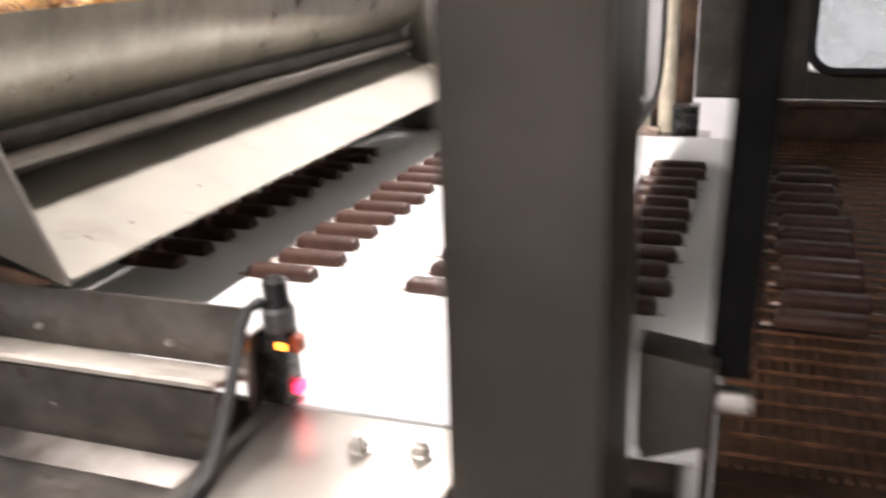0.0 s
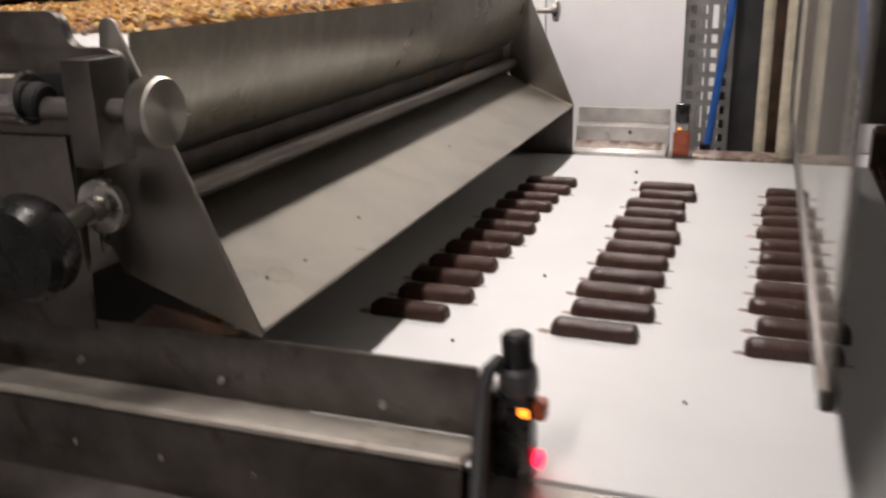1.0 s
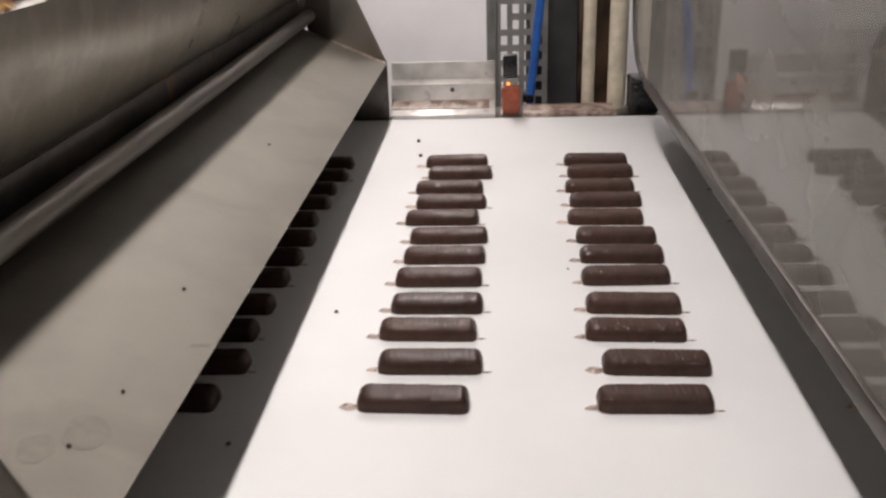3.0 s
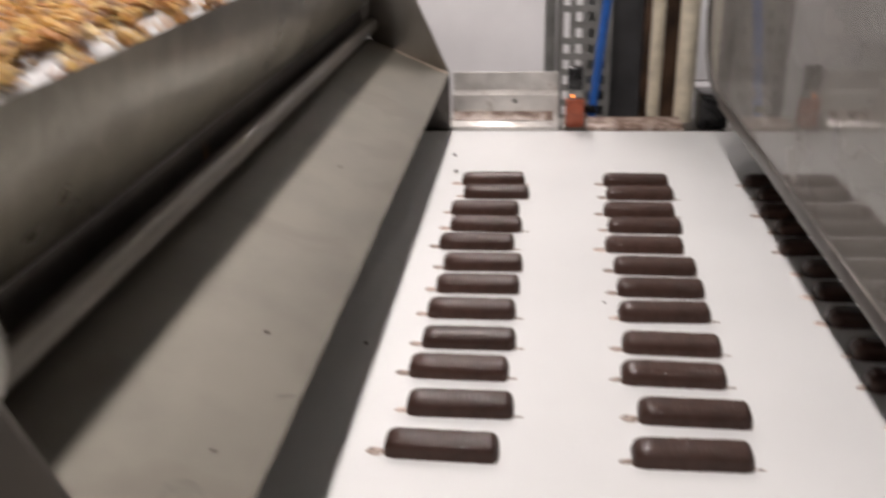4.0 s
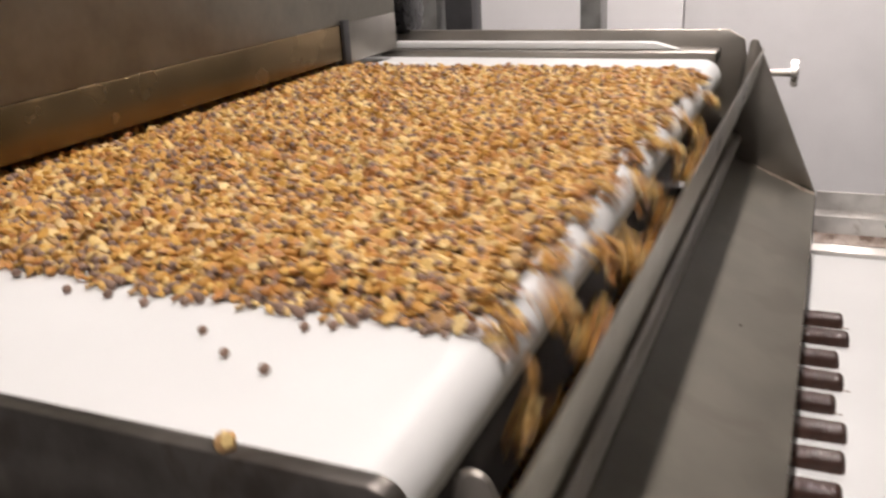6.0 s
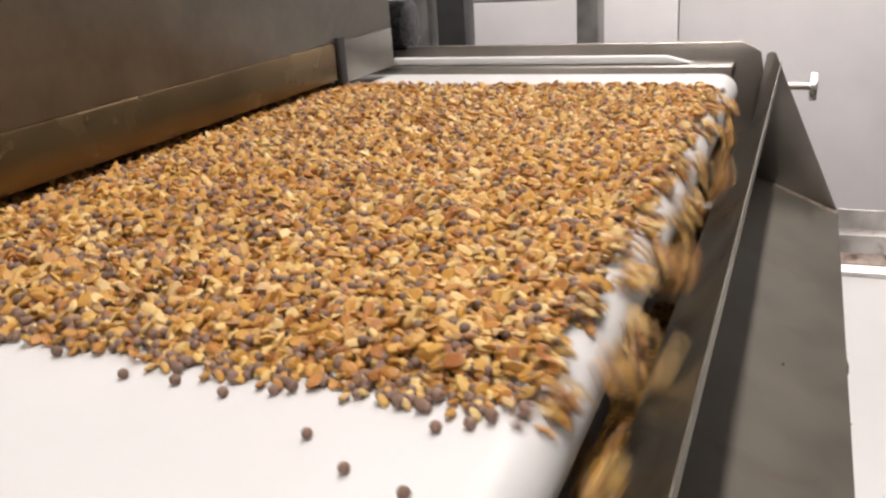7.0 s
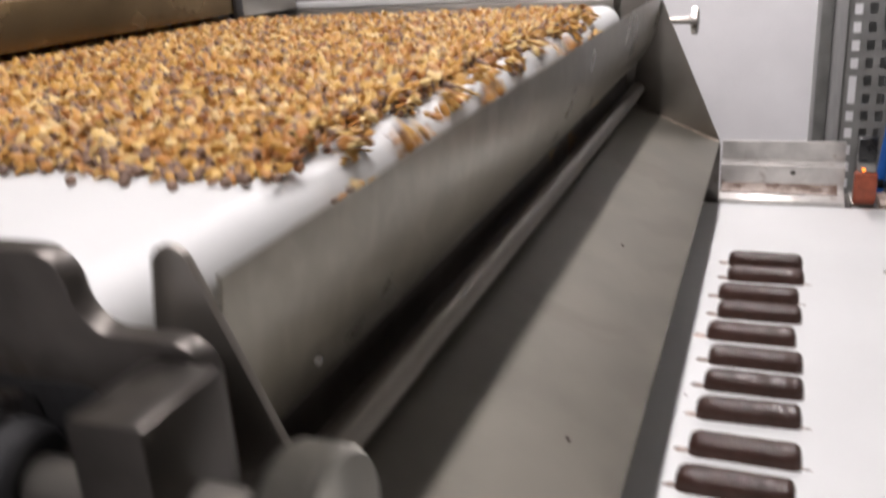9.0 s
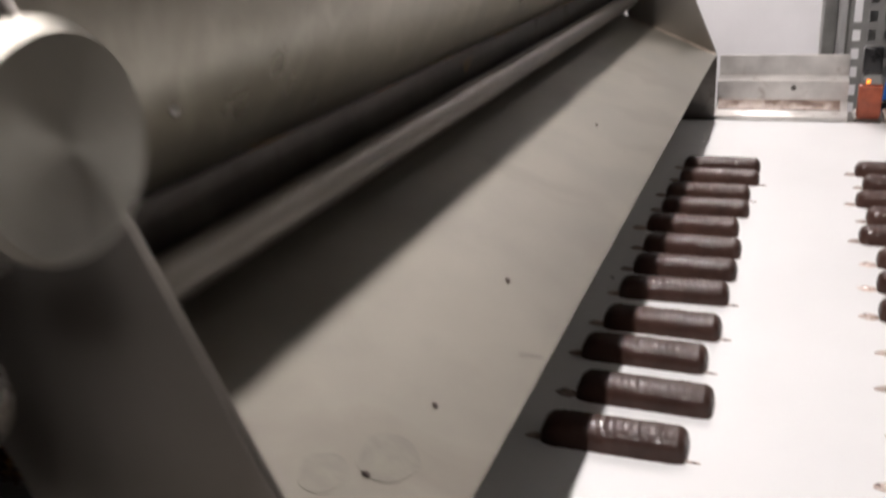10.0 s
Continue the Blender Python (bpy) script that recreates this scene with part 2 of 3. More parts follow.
def prism(bm, pts, axis, a, b, bevel=0.0):
    """A flat outline pulled along one axis. axis y: points are x, z; axis x: y, z; axis z: x, y."""
    def at(p, h):
        return {"y": (p[0], h, p[1]), "x": (h, p[0], p[1]), "z": (p[0], p[1], h)}[axis]
    lo = [bm.verts.new(at(p, a)) for p in pts]
    hi = [bm.verts.new(at(p, b)) for p in pts]
    fs = [bm.faces.new(lo), bm.faces.new(hi[::-1])]
    n = len(pts)
    for i in range(n):
        fs.append(bm.faces.new((lo[i], hi[i], hi[(i + 1) % n], lo[(i + 1) % n])))
    bmesh.ops.recalc_face_normals(bm, faces=fs)
    if bevel:
        bmesh.ops.bevel(bm, geom=list({e for f in fs[:2] for e in f.edges}), offset=bevel, segments=2, affect="EDGES", profile=0.5)
    return bm


def lathe(bm, start, way, profile, seg=24):
    """A turned body: profile rows of (distance along way, radius)."""
    way = Vector(way).normalized()
    side = way.orthogonal().normalized()
    up = way.cross(side)
    rings = []
    for h, r in profile:
        c = Vector(start) + way * h
        if r < 1e-5:
            rings.append([bm.verts.new(c)])
        else:
            rings.append([bm.verts.new(c + (side * math.cos(2 * math.pi * k / seg) + up * math.sin(2 * math.pi * k / seg)) * r) for k in range(seg)])
    for r0, r1 in zip(rings, rings[1:]):
        for k in range(seg):
            q = [r0[k % len(r0)], r0[(k + 1) % len(r0)], r1[(k + 1) % len(r1)], r1[k % len(r1)]]
            q = list(dict.fromkeys(q))
            if len(q) > 2:
                bm.faces.new(q)
    for ring in (rings[0], rings[-1]):
        if len(ring) > 2:
            bm.faces.new(ring)
    bmesh.ops.recalc_face_normals(bm, faces=bm.faces[:])
    return bm


def rod(bm, p0, p1, r, seg=16, ease=0.0):
    d = (Vector(p1) - Vector(p0)).length
    e = ease or r * 0.15
    return lathe(bm, p0, Vector(p1) - Vector(p0), [(0, r - e), (e, r), (d - e, r), (d, r - e)], seg)


def pipe(bm, pts, r, seg=12):
    """A bent hose along points."""
    pts = [Vector(p) for p in pts]
    rings, side = [], None
    for i, p in enumerate(pts):
        w = (pts[min(i + 1, len(pts) - 1)] - pts[max(i - 1, 0)]).normalized()
        side = w.orthogonal().normalized() if side is None else (side - w * side.dot(w)).normalized()
        up = w.cross(side)
        rings.append([bm.verts.new(p + (side * math.cos(2 * math.pi * k / seg) + up * math.sin(2 * math.pi * k / seg)) * r) for k in range(seg)])
    for a, b in zip(rings, rings[1:]):
        for k in range(seg):
            bm.faces.new((a[k], a[(k + 1) % seg], b[(k + 1) % seg], b[k]))
    bm.faces.new(rings[0]), bm.faces.new(rings[-1])
    bmesh.ops.recalc_face_normals(bm, faces=bm.faces[:])
    return bm


def mesh_of(name, bm, mat, smooth=30):
    me = bpy.data.meshes.new(name)
    bm.normal_update()
    if smooth:
        lim = radians(smooth)
        for e in bm.edges:
            e.smooth = len(e.link_faces) == 2 and e.calc_face_angle(0) < lim
        for f in bm.faces:
            f.smooth = True
    bm.to_mesh(me)
    bm.free()
    me.materials.append(mat)
    return me


def part(name, bm, mat, parent=None, label="", smooth=30):
    ob = new(name, mesh_of(name, bm, mat, smooth))
    if parent:
        ob.parent = parent
    if label:
        tagged(ob, label)
    return ob


def thing(name, label, category, group="", kind="", at=(0, 0, 0)):
    ob = new(name)
    ob.empty_display_size = 0.05
    ob.location = at
    return tagged(ob, label, category, group, kind)


def setting(name, bm, mat, label="", category=""):
    return tagged(part(name, bm, mat), label, category, kind="structure")


B = bmesh.new

# ---- the room ----
setting("floor", box(B(), -4, 4, -3, 3.1, -0.1, 0), FLOOR, "smooth grey sealed factory floor", "floor")
setting("ceiling", box(B(), -4, 4, -3, 3.1, 2.75, 2.85), CEILING, "plain pale factory ceiling", "ceiling")
setting("wall_south", box(B(), -4, 4, -3.1, -3, 0, 2.75), WALL, "plain white panelled factory wall", "wall")
setting("wall_west", box(B(), -4.1, -4, -3, 3.1, 0, 2.75), WALL, "plain white panelled factory wall", "wall")
setting("wall_east", box(B(), 4, 4.1, -3, 3.1, 0, 2.75), WALL, "plain white panelled factory wall", "wall")
wall_north = setting("wall_north", box(B(), -4, 4, 3.03, 3.13, 0, 2.75), JOINT, "white washable wall panels with thin grey joints", "wall")
xs = [-4, -3.1, -2.2, -1.34, -0.484, 0.6, 1.7, 2.8, 4]
zs = [0, 0.62, 1.243, 1.85, 2.75]
for i in range(len(xs) - 1):
    for j in range(len(zs) - 1):
        if i == 4 and j in (0, 1, 2):
            continue
        part("panel", box(B(), xs[i] + 0.003, xs[i + 1] - 0.003, 3.0, 3.03, zs[j] + 0.003, zs[j + 1] - 0.003, 0.002), WALL, wall_north)
part("panel", box(B(), xs[4] + 0.003, xs[5] - 0.003, 3.0, 3.03, zs[0] + 0.003, zs[3] - 0.003, 0.002), WALL, wall_north)


def strip_or_fill_light(x, y):
    t = thing("strip_or_fill_light", "white strip light under the ceiling, side rows added as fill", "light", "strip lights", at=(x, y, LAMP_Z))
    part("housing", box(B(), -0.08, 0.08, -0.62, 0.62, 0.0, 0.128, 0.006), CEILING, t)
    part("diffuser", box(B(), -0.055, 0.055, -0.6, 0.6, -0.008, -0.0005, 0.002), TUBE, t, "glowing white diffuser")


for lx, ly, share in LAMPS:
    strip_or_fill_light(lx, ly)
# fixtures modelled around the added fill lamps
for lx, ly in ((2.6, 0.4), (-2.6, 0.4), (-2.6, 2.2), (2.6, 2.2)):
    strip_or_fill_light(lx, ly)

# ---- main conveyor ----
BZ = 0.95
main = thing("main_conveyor", "steel conveyor with a glossy white belt carrying rows of bars", "conveyor", at=(0, 0, 0))
part("belt", box(B(), -1.7, 0.555, 0.008, 1.195, BZ - 0.006, BZ, 0.001), BELT_WHITE, main, "glossy white conveyor belt")
part("bed", box(B(), -1.7, 0.54, 0.03, 1.17, BZ - 0.12, BZ - 0.008), STEEL_DARK, main)
for fx in (-1.5, 0.3):
    for fy in (0.06, 1.12):
        part("leg", box(B(), fx, fx + 0.05, fy, fy + 0.05, 0, BZ - 0.121, 0.004), STEEL, main)
# near side: table plate, guard and stepped frame
table = part("table_plate", box(B(), 0.186, 0.384, -0.30, 0.004, BZ - 0.012, BZ - 0.001, 0.002), STEEL, main, "flat steel table plate with bolts")
part("table_front", box(B(), -1.7, 0.384, -0.30, -0.072, 0.60, BZ - 0.030, 0.004), STEEL_DARK, main)
for bx, by in ((0.302, -0.045), (0.352, -0.038), (0.26, -0.16), (0.35, -0.16)):
    bolt = part("bolt", lathe(B(), (bx, by, BZ - 0.001), (0, 0, 1), [(0, 0.011), (0.002, 0.011), (0.0025, 0.0075), (0.009, 0.0075), (0.0095, 0.005), (0.014, 0.005), (0.015, 0.003)], 12), STEEL_BRIGHT, table, "small bright steel bolt")
guard = part("side_guard", prism(B(), [(-0.004, 1.040), (0.0, 1.040), (0.0, 1.012), (0.002, 1.010), (0.002, 0.984), (-0.005, 0.984), (-0.005, 1.011), (-0.004, 1.013)], "x", -1.7, 0.180), STEEL_DARK, main, "screwed dull steel side guard")
part("ledge", prism(B(), [(-0.0055, 0.9835), (-0.062, 1.0005), (-0.066, 0.999), (-0.066, 0.995), (-0.06, 0.994), (-0.0055, 0.977)], "x", -1.7, 0.186), LEDGE, main, "sloping satin steel ledge")
front_rail = part("front_rail", prism(B(), [(-0.062, 0.993), (-0.068, 0.993), (-0.070, 0.930), (-0.098, 0.921), (-0.098, 0.914), (-0.062, 0.914)], "x", -1.7, 0.186, 0.0008), STEEL_DARK, main, "folded steel front rail")
for bx in (-0.473, -0.328, -0.184, -0.041, 0.104):
    part("screw", lathe(B(), (bx, -0.0055, 1.001), (0, -1, 0), [(0, 0.0034), (0.0012, 0.0034), (0.0016, 0.0024), (0.0045, 0.0024), (0.005, 0.0016)], 10), STEEL_BRIGHT, guard)
for bx in (-0.225, -0.142, -0.059, 0.024):
    part("screw", lathe(B(), (bx, -0.0695, 0.962), (0, -1, 0), [(0, 0.0026), (0.001, 0.0026), (0.0018, 0.0014)], 10), STEEL_BRIGHT, front_rail)
# far side: splash bracket, stained ledge
bracket = part("far_bracket", prism(B(), [(1.197, 0.9565), (1.215, 0.9625), (1.2365, 0.9725), (1.2375, 1.0025), (1.257, 1.0075), (1.2575, 1.038), (1.262, 1.038), (1.262, 0.945), (1.197, 0.945)], "x", 0.002, 0.188, 0.0006), PALE_STEEL, main, "folded bright steel end bracket")
part("far_guard", box(B(), -1.7, 0.0015, 1.1975, 1.203, 0.945, 1.046, 0.001), STEEL_DARK, main)
part("far_frame", box(B(), -1.7, 0.50, 1.197, 1.30, 0.84, 0.944, 0.002), STEEL, main)
part("stained_ledge", box(B(), 0.238, 0.40, 1.2, 1.268, 0.9445, 0.956, 0.002), SMEAR, main, "ledge crusted with dried chocolate")
part("smear", prism(B(), [(1.2367, 0.9740), (1.2148, 0.9639), (1.2155, 0.9622), (1.2367, 0.9722)], "x", 0.004, 0.178), SMEAR, bracket, "dried chocolate smear")
part("screw", lathe(B(), (0.112, 1.2385, 0.992), (0, -1, 0), [(0, 0.004), (0.002, 0.004), (0.003, 0.002)], 10), STEEL_DARK, bracket)


# ---- photo sensors at the belt's edges ----
def sensor(x, y, mirrored):
    t = thing("photo_sensor", "black photoelectric sensor with an amber light on a bracket" if not mirrored else "orange and black photoelectric sensor beside the belt", "sensor", "photo sensors", at=(x, y, 0))
    if not mirrored:
        part("cap", lathe(B(), (0, 0, 1.066), (0.05, 0, -1), [(0, 0.008), (0.003, 0.0115), (0.022, 0.0115), (0.026, 0.0125)], 20), BLACK, t)
        part("collar", lathe(B(), (0.001, 0, 1.041), (0.05, 0, -1), [(0, 0.0125), (0.004, 0.0150), (0.018, 0.0150), (0.022, 0.0135)], 20), DARKGREY, t, "grey threaded collar")
        body = part("body", box(B(), -0.016, 0.014, -0.013, 0.012, 0.951, 1.021, 0.004), BLACK, t)
        part("lens", box(B(), 0.0142, 0.024, -0.008, 0.006, 1.000, 1.016, 0.003), ORANGE, body, "orange lens")
        part("status_light", box(B(), 0.005, 0.0135, -0.0155, -0.013, 1.006, 1.0125, 0.001), LED_AMBER, body, "small amber light")
        part("beam_light", box(B(), 0.0145, 0.022, -0.010, 0.004, 0.962, 0.972, 0.002), LED_RED, body, "red glowing beam window")
        part("bracket", box(B(), -0.020, -0.0165, -0.03, 0.012, 0.951, 1.02, 0.001), STEEL, t)
        part("cable", pipe(B(), [(-0.010, -0.008, 1.046), (-0.015, -0.020, 1.043), (-0.016, -0.032, 1.030), (-0.013, -0.046, 1.014), (-0.010, -0.062, 0.998), (-0.004, -0.088, 0.978), (0.001, -0.108, 0.965), (0.008, -0.135, 0.9565), (0.014, -0.21, 0.9555), (0.02, -0.30, 0.9555)], 0.0055), RUBBER, t, "black cable")
    else:
        part("cap", box(B(), -0.014, 0.012, -0.010, 0.012, 1.018, 1.056, 0.003), BLACK, t)
        part("collar", box(B(), -0.013, 0.013, -0.008, 0.010, 1.002, 1.018, 0.003), GREY, t)
        body = part("body", box(B(), -0.016, 0.016, -0.012, 0.012, 0.952, 1.002, 0.004), ORANGE, t, "orange translucent body")
        part("status_light", box(B(), -0.007, -0.002, -0.0105, -0.0082, 1.005, 1.009, 0.0008), LED_AMBER, body, "small amber light")
        part("bracket", box(B(), -0.018, 0.018, -0.004, 0.06, 0.945, 0.952, 0.001), STEEL, t)
    return t


sensor(0.205, 0.010, False)
sensor(0.216, 1.218, True)

# ---- chute with its curtain ----
chute = thing("topping_chute", "satin steel chute with an overhanging curtain plate", "chute", at=(0, 0, 0))


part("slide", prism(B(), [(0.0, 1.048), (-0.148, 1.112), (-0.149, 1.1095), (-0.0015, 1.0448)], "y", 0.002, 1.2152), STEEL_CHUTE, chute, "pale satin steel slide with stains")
part("curtain", prism(B(), [(-0.0945, 1.279), (-0.0956, 1.262), (-0.0985, 1.243), (-0.1036, 1.224), (-0.1108, 1.206), (-0.1196, 1.190), (-0.1285, 1.177), (-0.1385, 1.167), (-0.1515, 1.1610), (-0.1520, 1.1623), (-0.1392, 1.1682), (-0.1294, 1.1780), (-0.1207, 1.1908), (-0.1120, 1.2066), (-0.1048, 1.2244), (-0.0997, 1.2432), (-0.0968, 1.262), (-0.0957, 1.2785)], "y", 0.002, 1.2152), STEEL_SMEARED, chute, "smeared steel curtain plate")
part("curtain_rod", rod(B(), (-0.131, 0.002, 1.131), (-0.131, 1.2152, 1.131), 0.0110, 20), STEEL, chute, "round steel rod")
# added plate, dark to stand for the shade between curtain and rod
part("gap_shade_plate", box(B(), -0.1515, -0.1495, 0.002, 1.2152, 1.10, 1.16), STEEL_DARK, chute)


def slide_patch(name, outline, label, mat, lift=0.00015):
    """A thin film lying on the slide; outline in (distance down the slope, y)."""
    bm = B()
    dx, dz = 0.9179, -0.3969
    for h in (0.0, lift):
        bm.faces.new([bm.verts.new((-0.148 + dx * d - dz * h + 0.00004, y, 1.112 + dz * d + dx * h + 0.00008)) for d, y in outline])
    lo, hi = list(bm.faces)
    a, b = list(lo.verts), list(hi.verts)
    for i in range(len(a)):
        bm.faces.new((a[i], a[(i + 1) % len(a)], b[(i + 1) % len(a)], b[i]))
    bmesh.ops.recalc_face_normals(bm, faces=bm.faces[:])
    part(name, bm, mat, chute, label)


def blob(d, y, rd, ry, seed):
    rnd = random.Random(seed)
    ph = rnd.uniform(0, 6)
    return [(d + rd * math.cos(a) * (1 + 0.07 * math.sin(3 * a + ph) + 0.04 * math.sin(5 * a)), y + ry * math.sin(a) * (1 + 0.06 * math.sin(2 * a + ph))) for a in [2 * math.pi * k / 28 for k in range(28)]]


slide_patch("dried_stain", blob(0.124, 0.085, 0.012, 0.016, 1), "dull dried ring stain", STAIN)
slide_patch("dried_stain", blob(0.107, 0.060, 0.009, 0.012, 2), "dull dried ring stain", STAIN)
slide_patch("scratch", [(0.147, 0.198), (0.158, 0.207), (0.158, 0.2095), (0.146, 0.202)], "short dark scratch", STAIN)
slide_patch("residue", [(0.060, 1.205), (0.085, 1.196), (0.11, 1.199), (0.135, 1.190), (0.159, 1.197), (0.159, 1.210), (0.12, 1.2115), (0.06, 1.2115)], "pale crust of residue at the slide's end", RESIDUE)


def end_plate(y0, y1):
    pts = []
    for k in range(7):
        a = radians(160 - k * 22)
        pts.append((-0.1095 + 0.0075 * math.cos(a), 1.283 + 0.0075 * math.sin(a)))
    pts += [(0.0, 1.046), (-0.002, 1.0425), (-0.126, 1.086), (-0.140, 1.12)]
    part("end_plate", prism(B(), pts, "y", y0, y1, 0.0004), STEEL, chute, "triangular steel end plate")


end_plate(-0.004, 0.0)
end_plate(1.215, 1.219)
part("hanger", prism(B(), [(-0.14, 1.03), (-0.10, 1.06), (-0.02, 1.044), (-0.06, 1.035)], "y", -0.0035, 0.0005), CHOC_WALL, chute)
part("screw", lathe(B(), (-0.1125, 0.086, 1.2045), (0.93, 0, -0.37), [(0, 0.003), (0.0016, 0.003), (0.0024, 0.0016)], 12), STEEL_BRIGHT, chute)

# ---- topping feeder: upper belt, side frames, hopper gate ----
UZ = 1.268
RX, RR = -0.178, 0.027
feeder = thing("topping_feeder", "steel feeder with a white belt that carries chopped nuts", "feeder", at=(0, 0, 0))
prof = [(-1.45, UZ)] + [(RX + RR * math.sin(radians(a)), UZ - RR + RR * math.cos(radians(a))) for a in range(0, 181, 15)] + [(-1.45, UZ - 2 * RR)]
part("feed_belt", prism(B(), prof, "y", 0.006, 1.155), BELT_WHITE, feeder, "white feed belt turning over a roller")
side_pts = [(-1.5, 1.05), (-1.5, 1.297), (-0.140, 1.297)]
side_pts += [(-0.140 + 0.014 * math.sin(radians(a)), 1.283 + 0.014 * math.cos(radians(a))) for a in range(15, 91, 15)]
side_pts += [(-0.112 - 0.014 * math.cos(radians(a)), 1.2845 - 0.014 * math.sin(radians(a))) for a in range(15, 91, 15)]
side_pts += [(-0.092, 1.2705)] + [(-0.092 + 0.012 * math.sin(radians(a)), 1.2585 + 0.012 * math.cos(radians(a))) for a in range(15, 91, 15)]
side_pts += [(-0.080, 1.20), (-0.135, 1.18), (-0.145, 1.05)]
part("side_frame", prism(B(), side_pts, "y", -0.032, -0.022, 0.0015), STEEL_DARK, feeder, "dark steel side frame with a curved top edge")
part("side_frame", prism(B(), [(-1.5, 1.05), (-1.5, 1.305), (-0.150, 1.305), (-0.125, 1.29), (-0.120, 1.26), (-0.15, 1.05)], "y", 1.222, 1.232, 0.0015), STEEL, feeder)
part("inner_lip", box(B(), -1.5, -0.16, 1.157, 1.2215, 1.262, 1.278, 0.002), STEEL, feeder)
part("scraper", prism(B(), [(-0.72, 1.279), (-0.72, 1.290), (-0.26, 1.290), (-0.22, 1.279)], "y", 1.180, 1.200, 0.002), BELT_WHITE, feeder, "white plastic scraper strip")
part("drive_housing", box(B(), -1.5, -0.205, 0.02, 1.15, 1.06, 1.205, 0.003), STEEL_DARK, feeder)
for lx in (-1.40, -0.60):
    for lyy in (-0.021, 1.17):
        part("leg", box(B(), lx, lx + 0.05, lyy, lyy + 0.04, 0.0, 1.06, 0.003), STEEL, feeder)
# tension blocks with clamping knobs
block = part("tension_block", box(B(), -0.099, -0.073, -0.070, -0.0325, 1.190, 1.266, 0.0025), STEEL_DARK, feeder, "dark steel tension block")
part("spindle", rod(B(), (-0.150, -0.052, 1.229), (-0.043, -0.052, 1.229), 0.0085), STEEL, block)
KN = (-0.0475, -0.052, 1.2285)
knob = part("clamp_knob", lathe(B(), (0, 0, 0), (1, 0, 0), [(0, 0.018), (0.0015, 0.0235), (0.004, 0.025), (0.017, 0.025), (0.0195, 0.0235), (0.020, 0.0)], 48), TURNED, block, "round turned steel knob")
knob.location = KN
col = part("collar", lathe(B(), (-0.188, -0.052, 1.236), (1, 0, 0), [(0, 0.016), (0.001, 0.018), (0.019, 0.018), (0.020, 0.016), (0.021, 0.0205), (0.041, 0.0205), (0.043, 0.018)], 48), CHROME, feeder, "worn polished steel collar")
part("bushing", rod(B(), (-0.1445, -0.052, 1.2355), (-0.132, -0.052, 1.2335), 0.0135, 24), RUBBER, col)
part("drive_shaft", rod(B(), (-0.42, -0.052, 1.236), (-0.1885, -0.052, 1.236), 0.0135, 24), CHROME, feeder, "bright steel drive shaft")
slot = [(-0.196 + 0.012 * math.cos(radians(a)), 1.240 + 0.012 * math.sin(radians(a))) for a in range(90, 271, 20)] + [(-0.128 + 0.012 * math.cos(radians(a)), 1.240 + 0.012 * math.sin(radians(a))) for a in range(-90, 91, 20)]
# black sheet laid on the frame, its colour is the shade inside the slot
part("slot", prism(B(), slot, "y", -0.0335, -0.0322), RUBBER, feeder, "dark sheet painting the shade of an open slot")
flange = part("flange", lathe(B(), (-0.108, -0.033, 1.153), (0, -1, 0), [(0, 0.021), (0.008, 0.021), (0.010, 0.018), (0.011, 0.010), (0.022, 0.010)], 28), STEEL_BRIGHT, feeder)
part("spindle", rod(B(), (-0.108, -0.054, 1.153), (-0.106, -0.105, 1.146), 0.008), STEEL, flange)
part("hand_knob", lathe(B(), (-0.106, -0.100, 1.146), (0.02, -1, -0.1), [(0, 0.024), (0.003, 0.033), (0.010, 0.037), (0.026, 0.037), (0.033, 0.032), (0.035, 0.0)], 32), BLACK, flange, "round black hand knob")
part("lower_plate", box(B(), -0.60, -0.135, -0.036, -0.0325, 1.046, 1.205, 0.001), STEEL_DARK, feeder)
part("foot_block", box(B(), -0.46, -0.245, -0.10, -0.0385, 1.042, 1.09, 0.004), STEEL, feeder)
far_block = part("far_block", box(B(), -0.135, -0.118, 1.2325, 1.268, 1.212, 1.258, 0.002), STEEL_DARK, feeder)
part("far_spindle", rod(B(), (-0.1175, 1.255, 1.233), (-0.052, 1.255, 1.232), 0.0055, 12), STEEL, far_block)
part("far_knob", lathe(B(), (-0.054, 1.255, 1.232), (1, 0, 0), [(0, 0.016), (0.0015, 0.0215), (0.0095, 0.0215), (0.011, 0.018), (0.0115, 0.0)], 28), STEEL_BRIGHT, far_block, "small bright steel knob")
# hopper gate
hopper = thing("hopper", "tall dull steel hopper above the nut bed", "hopper", at=(0, 0, 0))
part("gate_plate", box(B(), -0.708, -0.702, -0.02, 1.150, 1.346, 1.95, 0.001), HOUSING, hopper, "wide dull steel gate plate")
part("gate_lip", prism(B(), [(-0.7035, 1.2910), (-0.7000, 1.2930), (-0.7000, 1.343), (-0.7014, 1.3455), (-0.7070, 1.3455), (-0.7070, 1.2910)], "y", -0.02, 0.956), GATE, hopper, "polished lower lip coloured brown like the nuts it reflects")
part("hopper_body", box(B(), -1.45, -0.710, -0.02, 1.16, 1.318, 1.95, 0.003), STEEL, hopper)
part("gate_end", box(B(), -0.715, -0.7015, 0.977, 1.150, 1.284, 1.3455, 0.001), STEEL, hopper, "dull steel end plate beside the gate")
part("gate_seal", box(B(), -0.7095, -0.696, 0.9565, 0.976, 1.284, 1.352, 0.001), RUBBER, hopper)
part("motor", lathe(B(), (-0.76, 1.245, 1.338), (1, 0, 0), [(0, 0.03), (0.004, 0.045), (0.05, 0.045), (0.054, 0.03), (0.055, 0.0)], 24), BLACK, hopper, "black round motor cover")
